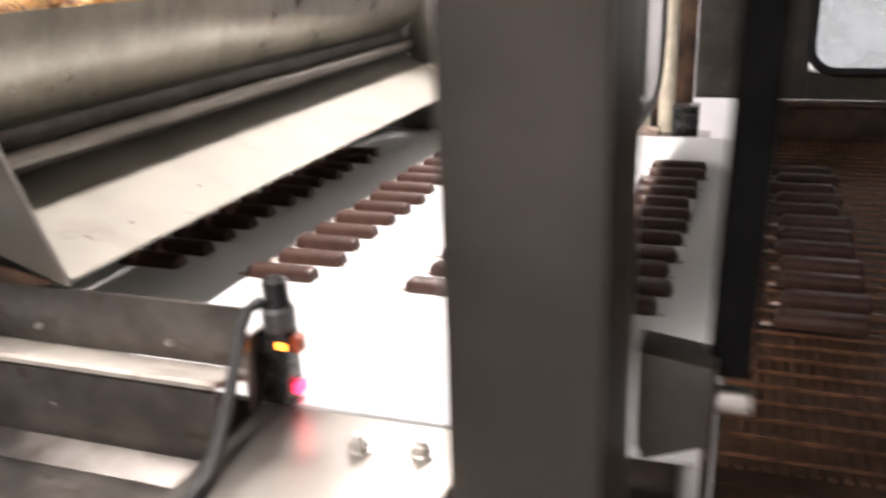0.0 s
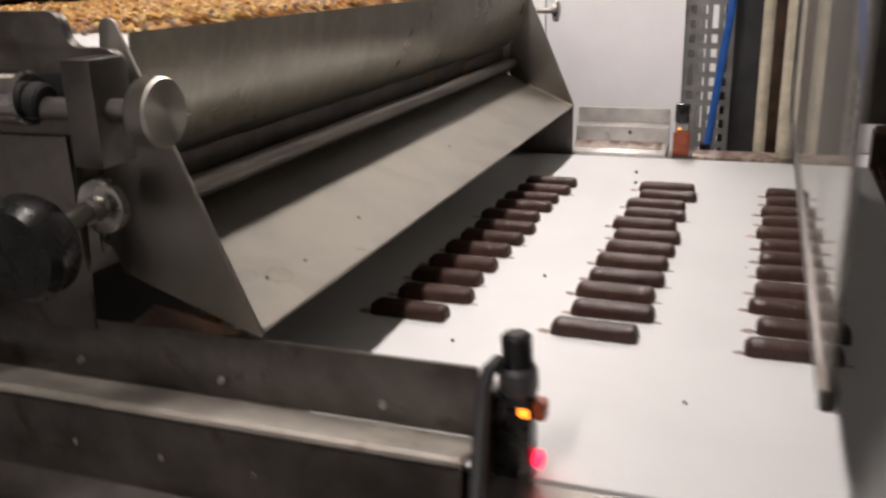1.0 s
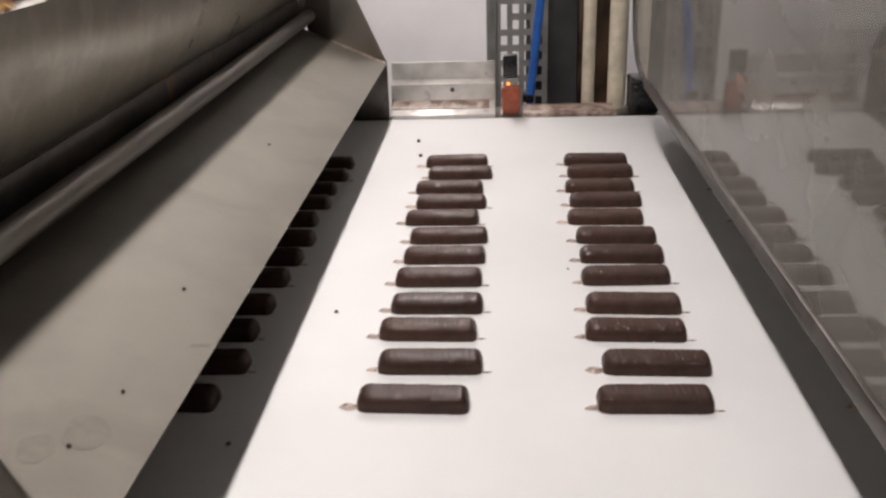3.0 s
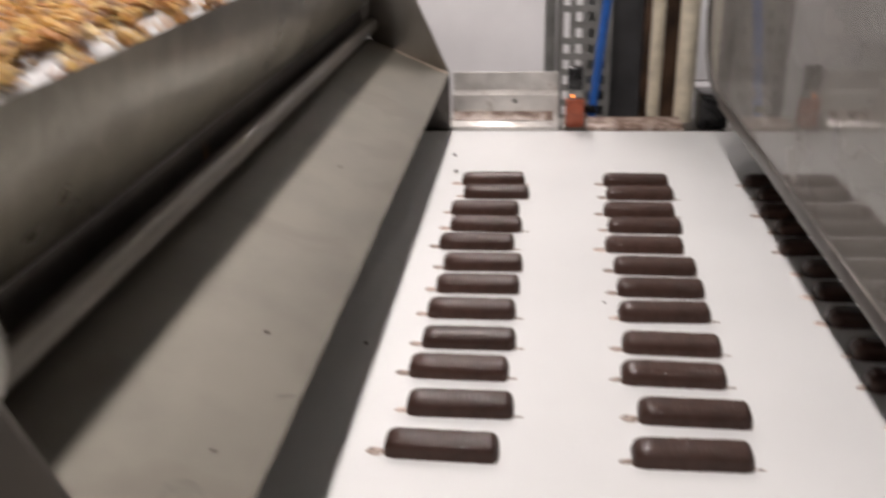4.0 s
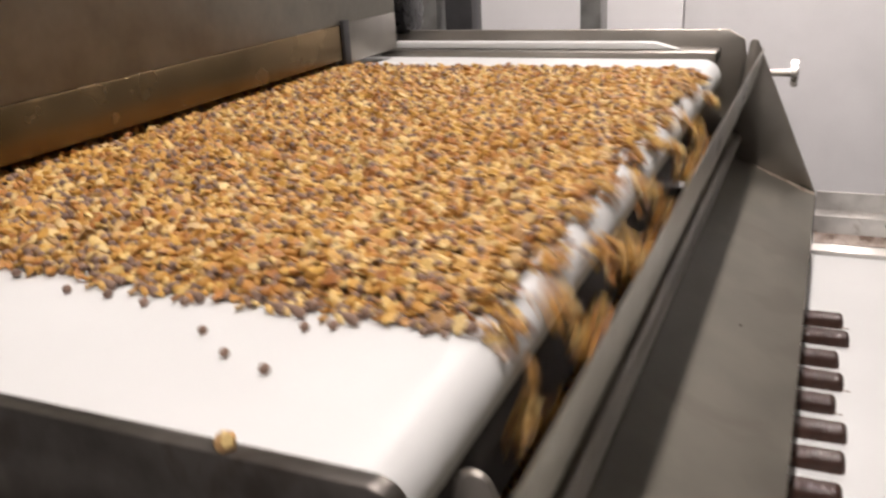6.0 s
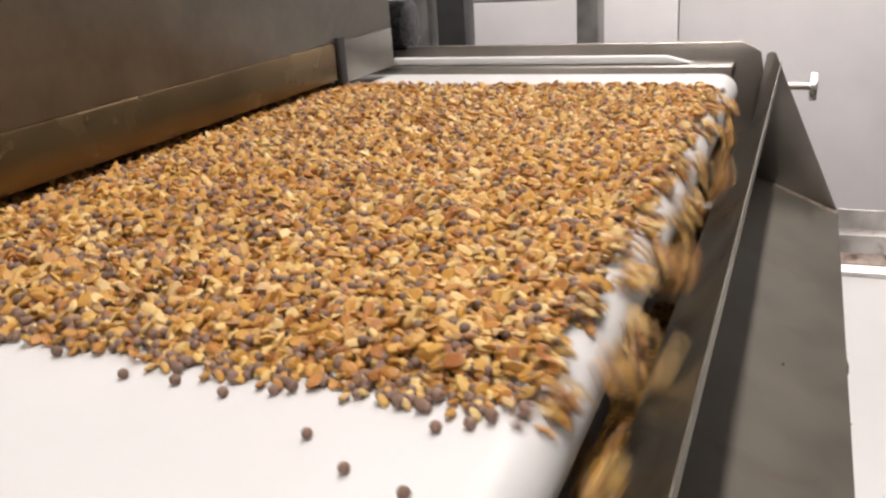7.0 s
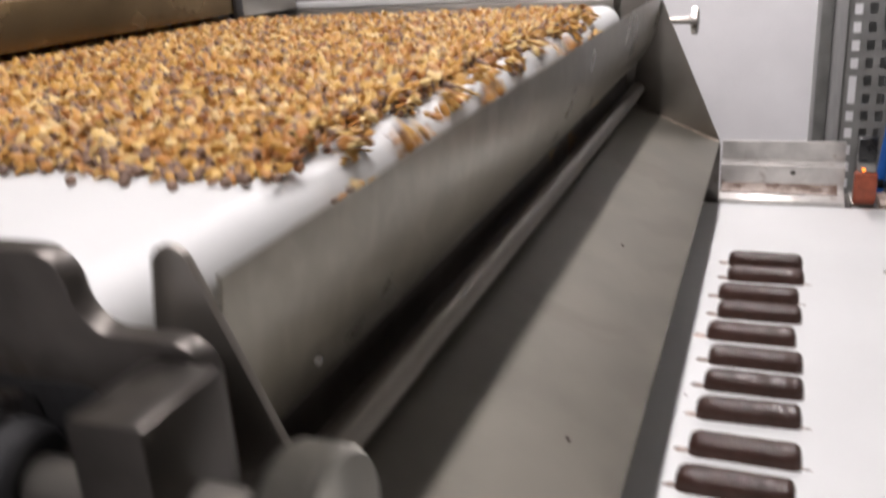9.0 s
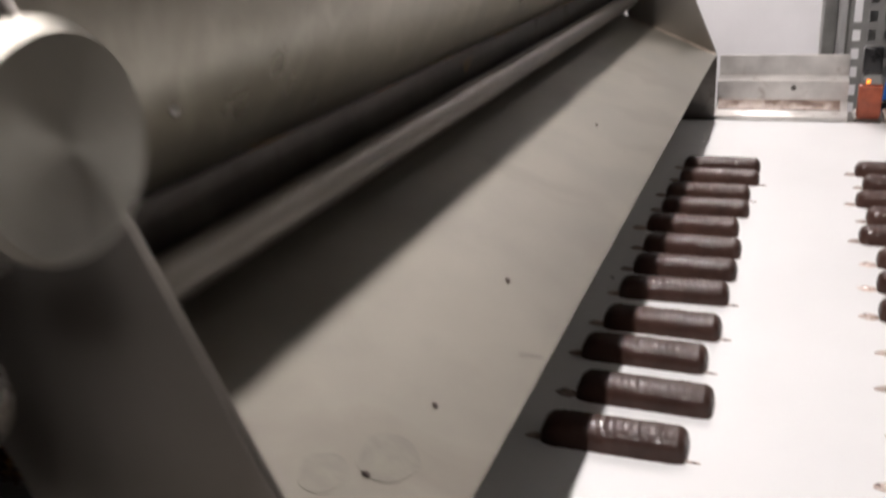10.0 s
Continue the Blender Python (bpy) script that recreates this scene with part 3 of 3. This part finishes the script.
motor_mount = part("motor_mount", box(B(), -0.80, -0.7605, 1.161, 1.28, 1.32, 1.36, 0.002), STEEL_DARK, hopper)

# ---- behind the line: posts, cable tray, pipes ----
for k, (px, pw) in enumerate(((-1.1, 0.064), (-0.998, 0.085), (-0.609, 0.058))):
    p = thing("frame_post", "dark grey square steel post standing before the wall", "post", "frame posts", at=(px, 2.2, 0))
    part("column", box(B(), -pw / 2, pw / 2, -0.04, 0.04, 0.008, 2.74, 0.004), GREY if k != 1 else DARKGREY, p)
    part("base_plate", box(B(), -pw / 2 - 0.03, pw / 2 + 0.03, -0.07, 0.07, 0, 0.008, 0.001), GREY, p)

tray = thing("perforated_cabinet", "grey cabinet with a slotted steel front sheet", "cabinet", at=(0.193, 1.48, 0))
part("side_sheet", box(B(), -0.004, 0.0, 0.0, 0.62, 0.0, 2.2, 0.001), GREY, tray)
part("side_sheet", box(B(), -0.030, -0.0045, 0.40, 0.62, 0.0, 2.2, 0.002), GREY, tray)
bm = B()
nc, pitch_x, pitch_z = 4, 0.0235, 0.031
for i in range(nc + 1):
    box(bm, i * pitch_x - 0.005, i * pitch_x + 0.006, 0.0, 0.002, 0.30, 2.2)
for j in range(62):
    for i in range(nc):
        if i % 2 == (j + 1) % 2 and (j * 7 + i) % 5 == 0:
            continue
        box(bm, i * pitch_x + 0.006, (i + 1) * pitch_x - 0.005, 0.0, 0.002, 0.30 + j * pitch_z, 0.30 + j * pitch_z + 0.013)
part("rear_sheet", box(B(), 0.072, 0.21, 0.60, 0.61, 0.0, 2.2, 0.001), GREY, tray)
part("slotted_sheet", bm, GREY, tray, "grey sheet with rows of upright slots", smooth=0)
column = thing("machine_column", "dark grey machine column between pipes", "column", at=(0.313, 1.52, 0))
part("column", box(B(), -0.044, 0.044, 0, 0.10, 0.0, 2.3, 0.004), DARKGREY, column)
part("side_strip", box(B(), 0.045, 0.135, 0.0, 0.02, 0.0, 2.3, 0.002), CHOC_WALL, column)
for px, py, pr, lab in ((0.361, 1.325, 0.0115, "thin cream painted upright pipe"), (0.409, 1.285, 0.0165, "thick cream painted upright pipe with drip marks")):
    pp = thing("upright_pipe", lab, "pipe", "cream pipes", at=(px, py, 0))
    part("tube", rod(B(), (0, 0, 0.008), (0, 0, 2.7), pr, 20), CREAM, pp)
    part("foot", lathe(B(), (0, 0, 0), (0, 0, 1), [(0, pr * 2), (0.006, pr * 2), (0.009, pr * 1.1)], 20), CREAM, pp)
hose = thing("air_hose", "blue plastic hose running up behind the belt", "hose", at=(0, 0, 0))
part("hose", pipe(B(), [(0.250, 1.395, 0.002), (0.251, 1.395, 0.80), (0.255, 1.395, 0.93), (0.264, 1.397, 1.02), (0.272, 1.40, 1.10), (0.284, 1.41, 1.20), (0.296, 1.42, 1.32), (0.30, 1.43, 1.5), (0.30, 1.44, 2.2)], 0.0085), BLUE, hose)
part("hose_clip", box(B(), 0.240, 0.262, 1.384, 1.407, 0.93, 0.945, 0.002), BLACK, hose)
junction = thing("junction_box", "small black box at the end of the belt", "box", at=(0.447, 1.245, 0.945))
part("case", box(B(), -0.020, 0.030, -0.02, 0.04, 0.0, 0.052, 0.004), BLACK, junction)
part("lid", box(B(), -0.021, 0.031, -0.021, 0.041, 0.052, 0.060, 0.003), BLACK, junction)

# ---- coating machine: screen, post, housing, wire belt ----
screen = thing("safety_screen", "smoky clear screen in a steel frame over the belt", "screen", at=(0.412, 0, -0.010))
gp = [(-0.02, 1.074), (0.98, 1.074), (1.04, 1.083), (1.085, 1.110), (1.11, 1.16), (1.11, 1.80), (-0.02, 1.80)]
part("pane", prism(B(), gp, "x", -0.002, 0.002), PANE, screen, "smoky clear reflecting pane")
part("lower_frame", box(B(), -0.005, 0.006, -0.023, 0.97, 1.060, 1.076, 0.002), STEEL_DARK, screen)
part("corner_frame", pipe(B(), [(0.0, 0.97, 1.068), (0.0, 1.01, 1.071), (0.0, 1.055, 1.084), (0.0, 1.092, 1.113), (0.0, 1.113, 1.16), (0.0, 1.117, 1.30), (0.0, 1.117, 1.80)], 0.006), STEEL_DARK, screen)
part("hanger_arm", box(B(), 0.003, 0.040, -0.184, 0.08, 1.70, 1.78, 0.002), STEEL_DARK, screen)
post = thing("machine_post", "broad dull steel post in front of the belt", "post", at=(0.476, -0.215, 0))
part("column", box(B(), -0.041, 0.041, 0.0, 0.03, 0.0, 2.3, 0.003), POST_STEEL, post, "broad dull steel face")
part("rear_flange", box(B(), 0.0285, 0.041, 0.0305, 0.11, 0.0, 2.3, 0.002), HOUSING, post)
housing = thing("coating_machine", "dark steel coating machine with a window and wire belt", "machine", at=(0, 0, 0))
# unseen top, added to keep lamp light out of the machine
part("unseen_roof", box(B(), 0.46, 1.9, -0.22, 1.35, 1.82, 1.86, 0.003), MACHINE, housing)
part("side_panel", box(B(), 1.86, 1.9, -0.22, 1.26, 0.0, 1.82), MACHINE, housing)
part("back_panel_low", box(B(), 0.565, 1.86, 1.26, 1.30, 0.60, 1.0050), CHOC_WALL, housing, "lower panel stained with chocolate")
part("back_ledge", box(B(), 0.565, 1.86, 1.235, 1.262, 1.0055, 1.0180, 0.002), CHOC_WALL, housing)
WX0, WX1, WZ0, WZ1, WR = 0.676, 1.20, 1.072, 1.50, 0.05
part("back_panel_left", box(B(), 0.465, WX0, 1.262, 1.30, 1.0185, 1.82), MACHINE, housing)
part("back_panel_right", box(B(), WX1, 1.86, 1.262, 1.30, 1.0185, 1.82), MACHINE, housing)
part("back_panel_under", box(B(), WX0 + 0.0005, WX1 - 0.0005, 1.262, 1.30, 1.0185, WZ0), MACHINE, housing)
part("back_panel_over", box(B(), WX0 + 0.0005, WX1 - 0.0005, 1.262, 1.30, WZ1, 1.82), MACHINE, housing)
ring = []
for cx, cz, a0 in ((WX0 + WR, WZ0 + WR, 180), (WX1 - WR, WZ0 + WR, 270), (WX1 - WR, WZ1 - WR, 0), (WX0 + WR, WZ1 - WR, 90)):
    ring += [(cx + WR * math.cos(radians(a0 + a)), 1.258, cz + WR * math.sin(radians(a0 + a))) for a in range(0, 91, 15)]
gasket = part("window_gasket", pipe(B(), ring + ring[:2], 0.009, 10), RUBBER, housing, "black rubber window gasket")
part("window_pane", prism(B(), [(p[0], p[2]) for p in ring], "y", 1.264, 1.268), PANE, gasket)
part("lit_area", prism(B(), [(p[0], p[2]) for p in ring], "y", 1.27, 1.275), WINDOW_GLOW, housing)
part("door_gasket", prism(B(), [(0.561, 1.100), (0.584, 1.100), (0.600, 1.81), (0.577, 1.81)], "y", -0.150, -0.135, 0.004), GASKET, housing, "thick black door gasket")
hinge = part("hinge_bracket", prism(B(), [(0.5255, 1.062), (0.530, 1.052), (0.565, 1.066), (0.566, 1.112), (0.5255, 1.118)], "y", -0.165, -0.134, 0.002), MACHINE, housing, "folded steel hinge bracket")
part("hinge_pin", rod(B(), (0.567, -0.15, 1.088), (0.585, -0.15, 1.088), 0.008), STEEL_BRIGHT, hinge)
part("front_sill", box(B(), 0.386, 1.86, -0.22, 0.02, 0.70, 0.900, 0.004), CHOC_WALL, housing)
part("entry_wall", box(B(), 0.557, 0.563, 0.02, 1.2, 0.86, 0.945), CHOC_WALL, housing)
wire = B()
for k in range(115):
    wx = 0.572 + k * 0.011
    box(wire, wx, wx + 0.0028, 0.02, 1.20, 0.941, 0.945)
for k in range(40):
    wy = 0.03 + k * 0.030
    box(wire, 0.570, 1.84, wy, wy + 0.003, 0.9452, 0.948)
tagged(part("wire_belt", wire, WIRE, housing, "wire mesh belt coated with chocolate", smooth=0), kind="stuff")
part("drip_pan", box(B(), 0.566, 1.84, 0.022, 1.20, 0.90, 0.925), CHOC_WALL, housing)


# ---- chocolate bars ----
def bar_mesh(k):
    rnd = random.Random(40 + k)
    L, W, H = 0.091, 0.0268, 0.0145
    nl, ns = 64, 16
    bm = B()
    rings = []
    skew = rnd.uniform(-0.002, 0.002)
    for i in range(nl + 1):
        u = i / nl
        s = min(u, 1 - u) * L
        rr = 0.011 if u < 0.5 else 0.007
        k1 = 1.0 if s > rr else math.sqrt(max(0.0, 1 - (1 - s / rr) ** 2))
        w = W * (0.62 + 0.38 * k1) * (1 + 0.012 * math.sin(i * 0.9 + k))
        h = H * (0.45 + 0.55 * k1) * (1 + 0.012 * math.sin(i * 0.37 + k * 2))
        lobe = 2 * math.pi * u * L / 0.0052 + rnd.uniform(-0.7, 0.7)
        ring_v = []
        for j in range(ns + 1):
            a = math.pi * j / ns
            c, si = math.cos(a), math.sin(a)
            px = math.copysign(abs(c) ** 0.45, c) * w / 2
            pz = abs(si) ** 0.70 * h + (0.00032 * math.sin(lobe + 1.3 * math.sin(j * 0.9 + k)) + rnd.uniform(-0.00008, 0.00008) if 3 <= j <= ns - 3 and 3 < i < nl - 3 else 0)
            foot = 1.05 if j in (0, ns) else 1.0
            ring_v.append(bm.verts.new((u * L, px * foot + skew * u, pz)))
        rings.append(ring_v)
    for a, b in zip(rings, rings[1:]):
        for j in range(ns):
            bm.faces.new((a[j], b[j], b[j + 1], a[j + 1]))
    bm.faces.new(rings[0][::-1]), bm.faces.new(rings[-1])
    for a, b in zip(rings, rings[1:]):
        bm.faces.new((a[0], a[ns], b[ns], b[0]))
    bmesh.ops.recalc_face_normals(bm, faces=bm.faces[:])
    return mesh_of("chocolate_bar", bm, CHOCOLATE, 50)


def drip_mesh(k):
    rnd = random.Random(90 + k)
    bm = B()
    n = 14
    cx, r = -0.0035 - 0.0015 * k, 0.0036 + 0.0005 * k
    lo = []
    for i in range(n):
        a = 2 * math.pi * i / n
        q = r * (1 + rnd.uniform(-0.25, 0.25))
        lo.append(bm.verts.new((cx + q * 1.7 * math.cos(a), q * math.sin(a) - 0.006, 0.0002)))
    hi = [bm.verts.new((cx + (v.co.x - cx) * 0.6, (v.co.y + 0.006) * 0.6 - 0.006, 0.0022)) for v in lo]
    top = bm.verts.new((cx, -0.006, 0.0028))
    for i in range(n):
        bm.faces.new((lo[i], lo[(i + 1) % n], hi[(i + 1) % n], hi[i]))
        bm.faces.new((hi[i], hi[(i + 1) % n], top))
    bm.faces.new(lo[::-1])
    return mesh_of("drip", bm, DRIP, 60)


def tail_mesh():
    bm = B()
    pipe(bm, [(0.089, -0.010, 0.0006), (0.094, -0.0105, 0.0006), (0.099, -0.010, 0.0005)], 0.0007, 6)
    return mesh_of("tail", bm, DRIP)


BAR_MESHES = [bar_mesh(k) for k in range(5)]
DRIP_MESHES = [drip_mesh(k) for k in range(3)]
TAIL_MESH = tail_mesh()
BAR_SPEED, ROW_X, ROW_STEP = -0.0431, 0.2135, 0.2003
BAR_Y = [0.276, 0.3325, 0.393, 0.4465, 0.508, 0.566, 0.6215, 0.681, 0.7405, 0.795, 0.858, 0.912]
STAGGER = ((-0.002, 0.006, 0.001, 0.005, 0.003, 0.006, 0.008, -0.003, 0.005, -0.002, 0.010, 0.003),
           (-0.009, 0.000, -0.007, -0.003, -0.003, 0.001, 0.002, -0.004, 0.001, 0.000, 0.006, 0.005))
bars = []
rng = random.Random(5)
for row in range(-2, 6):
    for j in range(12):
        ob = tagged(new("chocolate_bar", BAR_MESHES[rng.randrange(5)]), "glossy dark chocolate coated bar lying on the belt", "chocolate bar", "bars on the belt")
        d = new("drip", DRIP_MESHES[rng.randrange(3)])
        d.parent = ob
        tagged(d, "thin pale drip of coating")
        if rng.random() < 0.6:
            tl = new("tail", TAIL_MESH)
            tl.parent = ob
        bx = ROW_X + row * ROW_STEP + STAGGER[row % 2][j] + rng.uniform(-0.0015, 0.0015)
        bars.append((ob, bx, BAR_Y[j] + 0.0132 + rng.uniform(-0.001, 0.001), rng.uniform(-1.5, 1.5)))

# crumbs lying on the moving belt
crumbs = []
for cx, cy, cr in ((0.195, 1.05, 0.0028), (0.205, 0.97, 0.0026), (0.165, 0.45, 0.002), (0.36, 0.16, 0.0016), (0.12, 0.23, 0.0018), (0.40, 0.55, 0.0012), (0.06, 0.15, 0.0022)):
    bm = B()
    bmesh.ops.create_icosphere(bm, subdivisions=2, radius=cr)
    for v in bm.verts:
        v.co *= 1 + 0.25 * noise.noise(v.co * 900 + Vector((cx * 90, 0, 0)))
    crumbs.append((tagged(part("crumb", bm, CRUMB), "tiny dark chocolate crumb on the white belt", "crumb", "crumbs"), cx, cy, cr))

# ---- nut bed on the feed belt ----
def nut_shapes(detail):
    out = []
    rnd = np.random.RandomState(3)
    bm = B()
    bmesh.ops.create_icosphere(bm, subdivisions=detail, radius=1.0)
    v2 = np.array([v.co[:] for v in bm.verts])
    f2 = np.array([[v.index for v in f.verts] for f in bm.faces])
    bm.free()
    for k in range(14):
        d = rnd.normal(size=(7, 3))
        d /= np.linalg.norm(d, axis=1)[:, None]
        lim = rnd.uniform(0.30, 0.80, 7)
        v = v2.copy()
        for dd, li in zip(d, lim):
            over = v @ dd - li
            v = v - np.clip(over, 0, None)[:, None] * dd * 0.92
        v *= np.array([rnd.uniform(1.1, 1.6), rnd.uniform(0.85, 1.2), rnd.uniform(0.38, 0.70)])
        out.append((v, f2))
    return out, (v2, f2)


NUTS, BALL = nut_shapes(2)
DEEP_NUTS, DEEP_BALL = nut_shapes(1)
BED_W = 0.8675
FINE = (0.012, BED_W / 25, 25)
COARSE = (0.0215, BED_W / 10, 10)
NUT_Y0 = 0.147


def turn(rnd, tilt):
    return np.array(Euler((rnd.uniform(-tilt, tilt), rnd.uniform(-tilt, tilt), rnd.uniform(0, 6.283))).to_matrix())


def clump_mesh(seed, grade, edge=0, count=34, spread=0.8, deep=12):
    """Chopped nuts and dark balls heaped over one small field of the belt; edge: -1 near fringe, 1 far fringe."""
    rnd = np.random.RandomState(seed)
    cx, cy, _ = grade
    vs, fs, ms, n = [], [], [], 0
    for k in range(count):
        upper = k >= deep
        x = rnd.uniform(-cx * spread, cx * spread)
        y = rnd.uniform(0, cy)
        if edge == -1:
            y = rnd.uniform(-0.008, cy)
        lift = 1.0
        fringe = y if edge == -1 else (cy - y if edge == 1 else 1.0)
        if fringe < 0.032:
            lift = max(0.0, fringe / 0.032)
            if rnd.rand() > 0.45 + 0.55 * lift or (fringe < 0 and rnd.rand() < 0.6):
                continue
        ball = rnd.rand() < (0.40 if fringe < 0.03 else 0.18)
        if ball:
            v, f = BALL if upper else DEEP_BALL
            r = rnd.uniform(0.0024, 0.0035)
            v = v * r
        else:
            v, f = (NUTS if upper else DEEP_NUTS)[rnd.randint(len(NUTS))]
            r = rnd.choice([0.0029, 0.0037, 0.0046, 0.0056], p=[0.27, 0.36, 0.25, 0.12])
            v = (v * r) @ turn(rnd, 0.75).T
        low = -v[:, 2].min()
        z = low + (0.0 if not upper else rnd.uniform(0.004, 0.0105) * lift)
        vs.append(v + np.array([x, y, z]))
        fs.append(f + n)
        ms.append(np.full(len(f), 1 if ball else 0))
        n += len(v)
    vs, fs, ms = np.concatenate(vs), np.concatenate(fs), np.concatenate(ms)
    me = bpy.data.meshes.new("nut_clump")
    me.vertices.add(len(vs))
    me.vertices.foreach_set("co", vs.astype(np.float32).ravel())
    me.loops.add(len(fs) * 3)
    me.loops.foreach_set("vertex_index", fs.astype(np.int32).ravel())
    me.polygons.add(len(fs))
    me.polygons.foreach_set("loop_start", np.arange(0, len(fs) * 3, 3, dtype=np.int32))
    me.materials.append(NUT), me.materials.append(SEED)
    me.polygons.foreach_set("material_index", ms.astype(np.int32))
    me.polygons.foreach_set("use_smooth", ms.astype(bool))
    me.update(calc_edges=True)
    me.validate()
    return me


FEED_SPEED = 0.0585
bed = thing("nut_bed", "thick bed of chopped roasted nuts and dark crisp balls", "chopped nuts", kind="stuff")
clumps = []
rng = random.Random(8)
# the stretch that reaches the roller is in small clumps, the stretch behind it in large ones
for grade, first, last, count, deep, seed in ((FINE, -0.172, -0.790, 40, 18, 100), (COARSE, -0.790, -1.300, 165, 72, 500)):
    cx, cy, segs = grade
    inner = [clump_mesh(seed + k, grade, 0, count, 0.8, deep) for k in range(10)]
    near = [clump_mesh(seed + 50 + k, grade, -1, int(count * 1.25), 0.95, int(deep * 1.2)) for k in range(8)]
    far = [clump_mesh(seed + 80 + k, grade, 1, count, 0.8, deep) for k in range(5)]
    for i in range(round((first - last) / cx)):
        for k in range(segs):
            pool = near if k == 0 else (far if k == segs - 1 else inner)
            ob = new("nut_clump", pool[rng.randrange(len(pool))])
            ob.parent = bed
            clumps.append((ob, first - cx * (i + (k * 0.381) % 1.0 + rng.uniform(-0.05, 0.05)), NUT_Y0 + k * cy))
LOOSE = [clump_mesh(400 + k, FINE, 0, 5, 0.9, 0) for k in range(8)]
for k in range(360):
    ob = new("nut_clump", LOOSE[k % 8])
    ob.parent = bed
    te = 0.3 + 9.4 * k / 360 + rng.uniform(-0.05, 0.05)
    clumps.append((ob, RX - FEED_SPEED * te, NUT_Y0 + 0.01 + (k * 0.381) % 1.0 * (BED_W - 0.055)))
seeds = []
for sx, sy in ((-0.799, 0.128), (-0.766, 0.130), (-0.733, 0.126), (-0.670, 0.103), (-0.640, 0.083), (-0.708, 0.135), (-0.608, 0.074), (-0.615, 0.125), (-0.600, 0.132), (-0.514, 0.059),
               (-0.486, 0.122), (-0.460, 0.095), (-0.447, 0.080), (-0.38, 0.11), (-0.30, 0.12)):
    bm = B()
    bmesh.ops.create_icosphere(bm, subdivisions=2, radius=rng.uniform(0.0027, 0.0034))
    ob = part("loose_ball", bm, SEED, bed, "dark crisp ball rolled clear of the bed", smooth=180)
    seeds.append((ob, sx, sy))


# crumbs that lie still
for name, mat, lab, cx, cy, cz, cr in (("crumb", CRUMB, "tiny dark crumb on the steel slide", -0.039, 0.266, 1.0655, 0.0014), ("crumb", CRUMB, "tiny dark crumb on the steel slide", -0.031, 0.129, 1.0622, 0.0013),
                                        ("crumb", CRUMB, "tiny dark crumb on the steel slide", -0.037, 0.070, 1.0648, 0.0014), ("crumb", CRUMB, "tiny dark crumb on the steel slide", -0.060, 0.62, 1.0748, 0.0012),
                                        ("nut_piece", NUT, "chopped nut piece on the edge of the side frame", -0.203, -0.027, 1.2995, 0.0048)):
    bm = B()
    bmesh.ops.create_icosphere(bm, subdivisions=2, radius=cr)
    for v in bm.verts:
        v.co *= 1 + 0.3 * noise.noise(v.co * 500 + Vector((cy * 90, 0, 0)))
    ob = tagged(part(name, bm, mat), lab, "crumb" if mat is CRUMB else "nut", "crumbs" if mat is CRUMB else "")
    ob.location = (cx, cy, cz)


# ---- what moves ----
fall = random.Random(21)


def ride(ob, x0, y, lift):
    """Carried by the feed belt, over its roller, down behind the curtain and away on the main belt."""
    te = (RX - 0.003 - x0) / FEED_SPEED
    rows = []
    if te > 0:
        # even pace along the belt
        t = 0.0
        while t < min(te - 0.05, 10.0):
            rows.append((t, pose(x0 + FEED_SPEED * t, y, UZ + lift)))
            t += 1.0 if te - t > 1.6 else 0.4
    if te >= 10.0:
        rows.append((10.0, pose(x0 + FEED_SPEED * 10.0, y, UZ + lift)))
        walk(ob, rows)
        return
    out, spin = fall.uniform(-0.003, 0.005), fall.uniform(-55, 55)
    stages = [(0.0, RX - 0.003, UZ + lift, 0), (0.11, RX + 0.005, UZ - 0.0005 + lift, 10), (0.18, RX + 0.014, UZ - 0.006 + lift, 30), (0.235, RX + 0.025 + out, UZ - 0.019, 50), (0.285, RX + 0.029 + out, UZ - 0.047, 68),
              (0.335, RX + 0.011 + out, UZ - 0.086, 85), (0.40, RX - 0.006, 1.110, 105), (0.50, RX - 0.010, 0.985, 140), (0.59, RX - 0.014, BZ + 0.008, 180), (0.75, RX - 0.016, BZ + 0.008, 180)]
    for dt, x, z, a in stages:
        t = te + dt
        if 0.0 < t < 10.0:
            rows.append((t, pose(x, y, z, spin * min(1.0, max(0.0, (a - 30) / 55)) if a < 140 else 0, a, 0)))
    last = te + 0.75
    if last < 10.0:
        rows.append((10.0, pose(RX - 0.016 + BAR_SPEED * (10.0 - last), y, BZ + 0.008, 0, 180, 0)))
    else:
        x, z, a = np.interp(10.0 - te, [s[0] for s in stages], [s[1] for s in stages]), np.interp(10.0 - te, [s[0] for s in stages], [s[2] for s in stages]), np.interp(10.0 - te, [s[0] for s in stages], [s[3] for s in stages])
        rows.append((10.0, pose(float(x), y, float(z), 0, float(a), 0)))
    walk(ob, rows)


def motions():
    for ob, x, y, a in bars:
        walk(ob, [(0.0, pose(x, y, BZ, 0, 0, a)), (5.0, pose(x + BAR_SPEED * 5, y, BZ, 0, 0, a)), (10.0, pose(x + BAR_SPEED * 10, y, BZ, 0, 0, a))])
    for ob, x, y, r in crumbs:
        walk(ob, [(0.0, pose(x, y, BZ + r * 0.8)), (10.0, pose(x + BAR_SPEED * 10, y, BZ + r * 0.8))])
    for ob, x, y in clumps:
        ride(ob, x, y, 0.0005)
    for ob, x, y in seeds:
        ride(ob, x, y, 0.003)


motions()
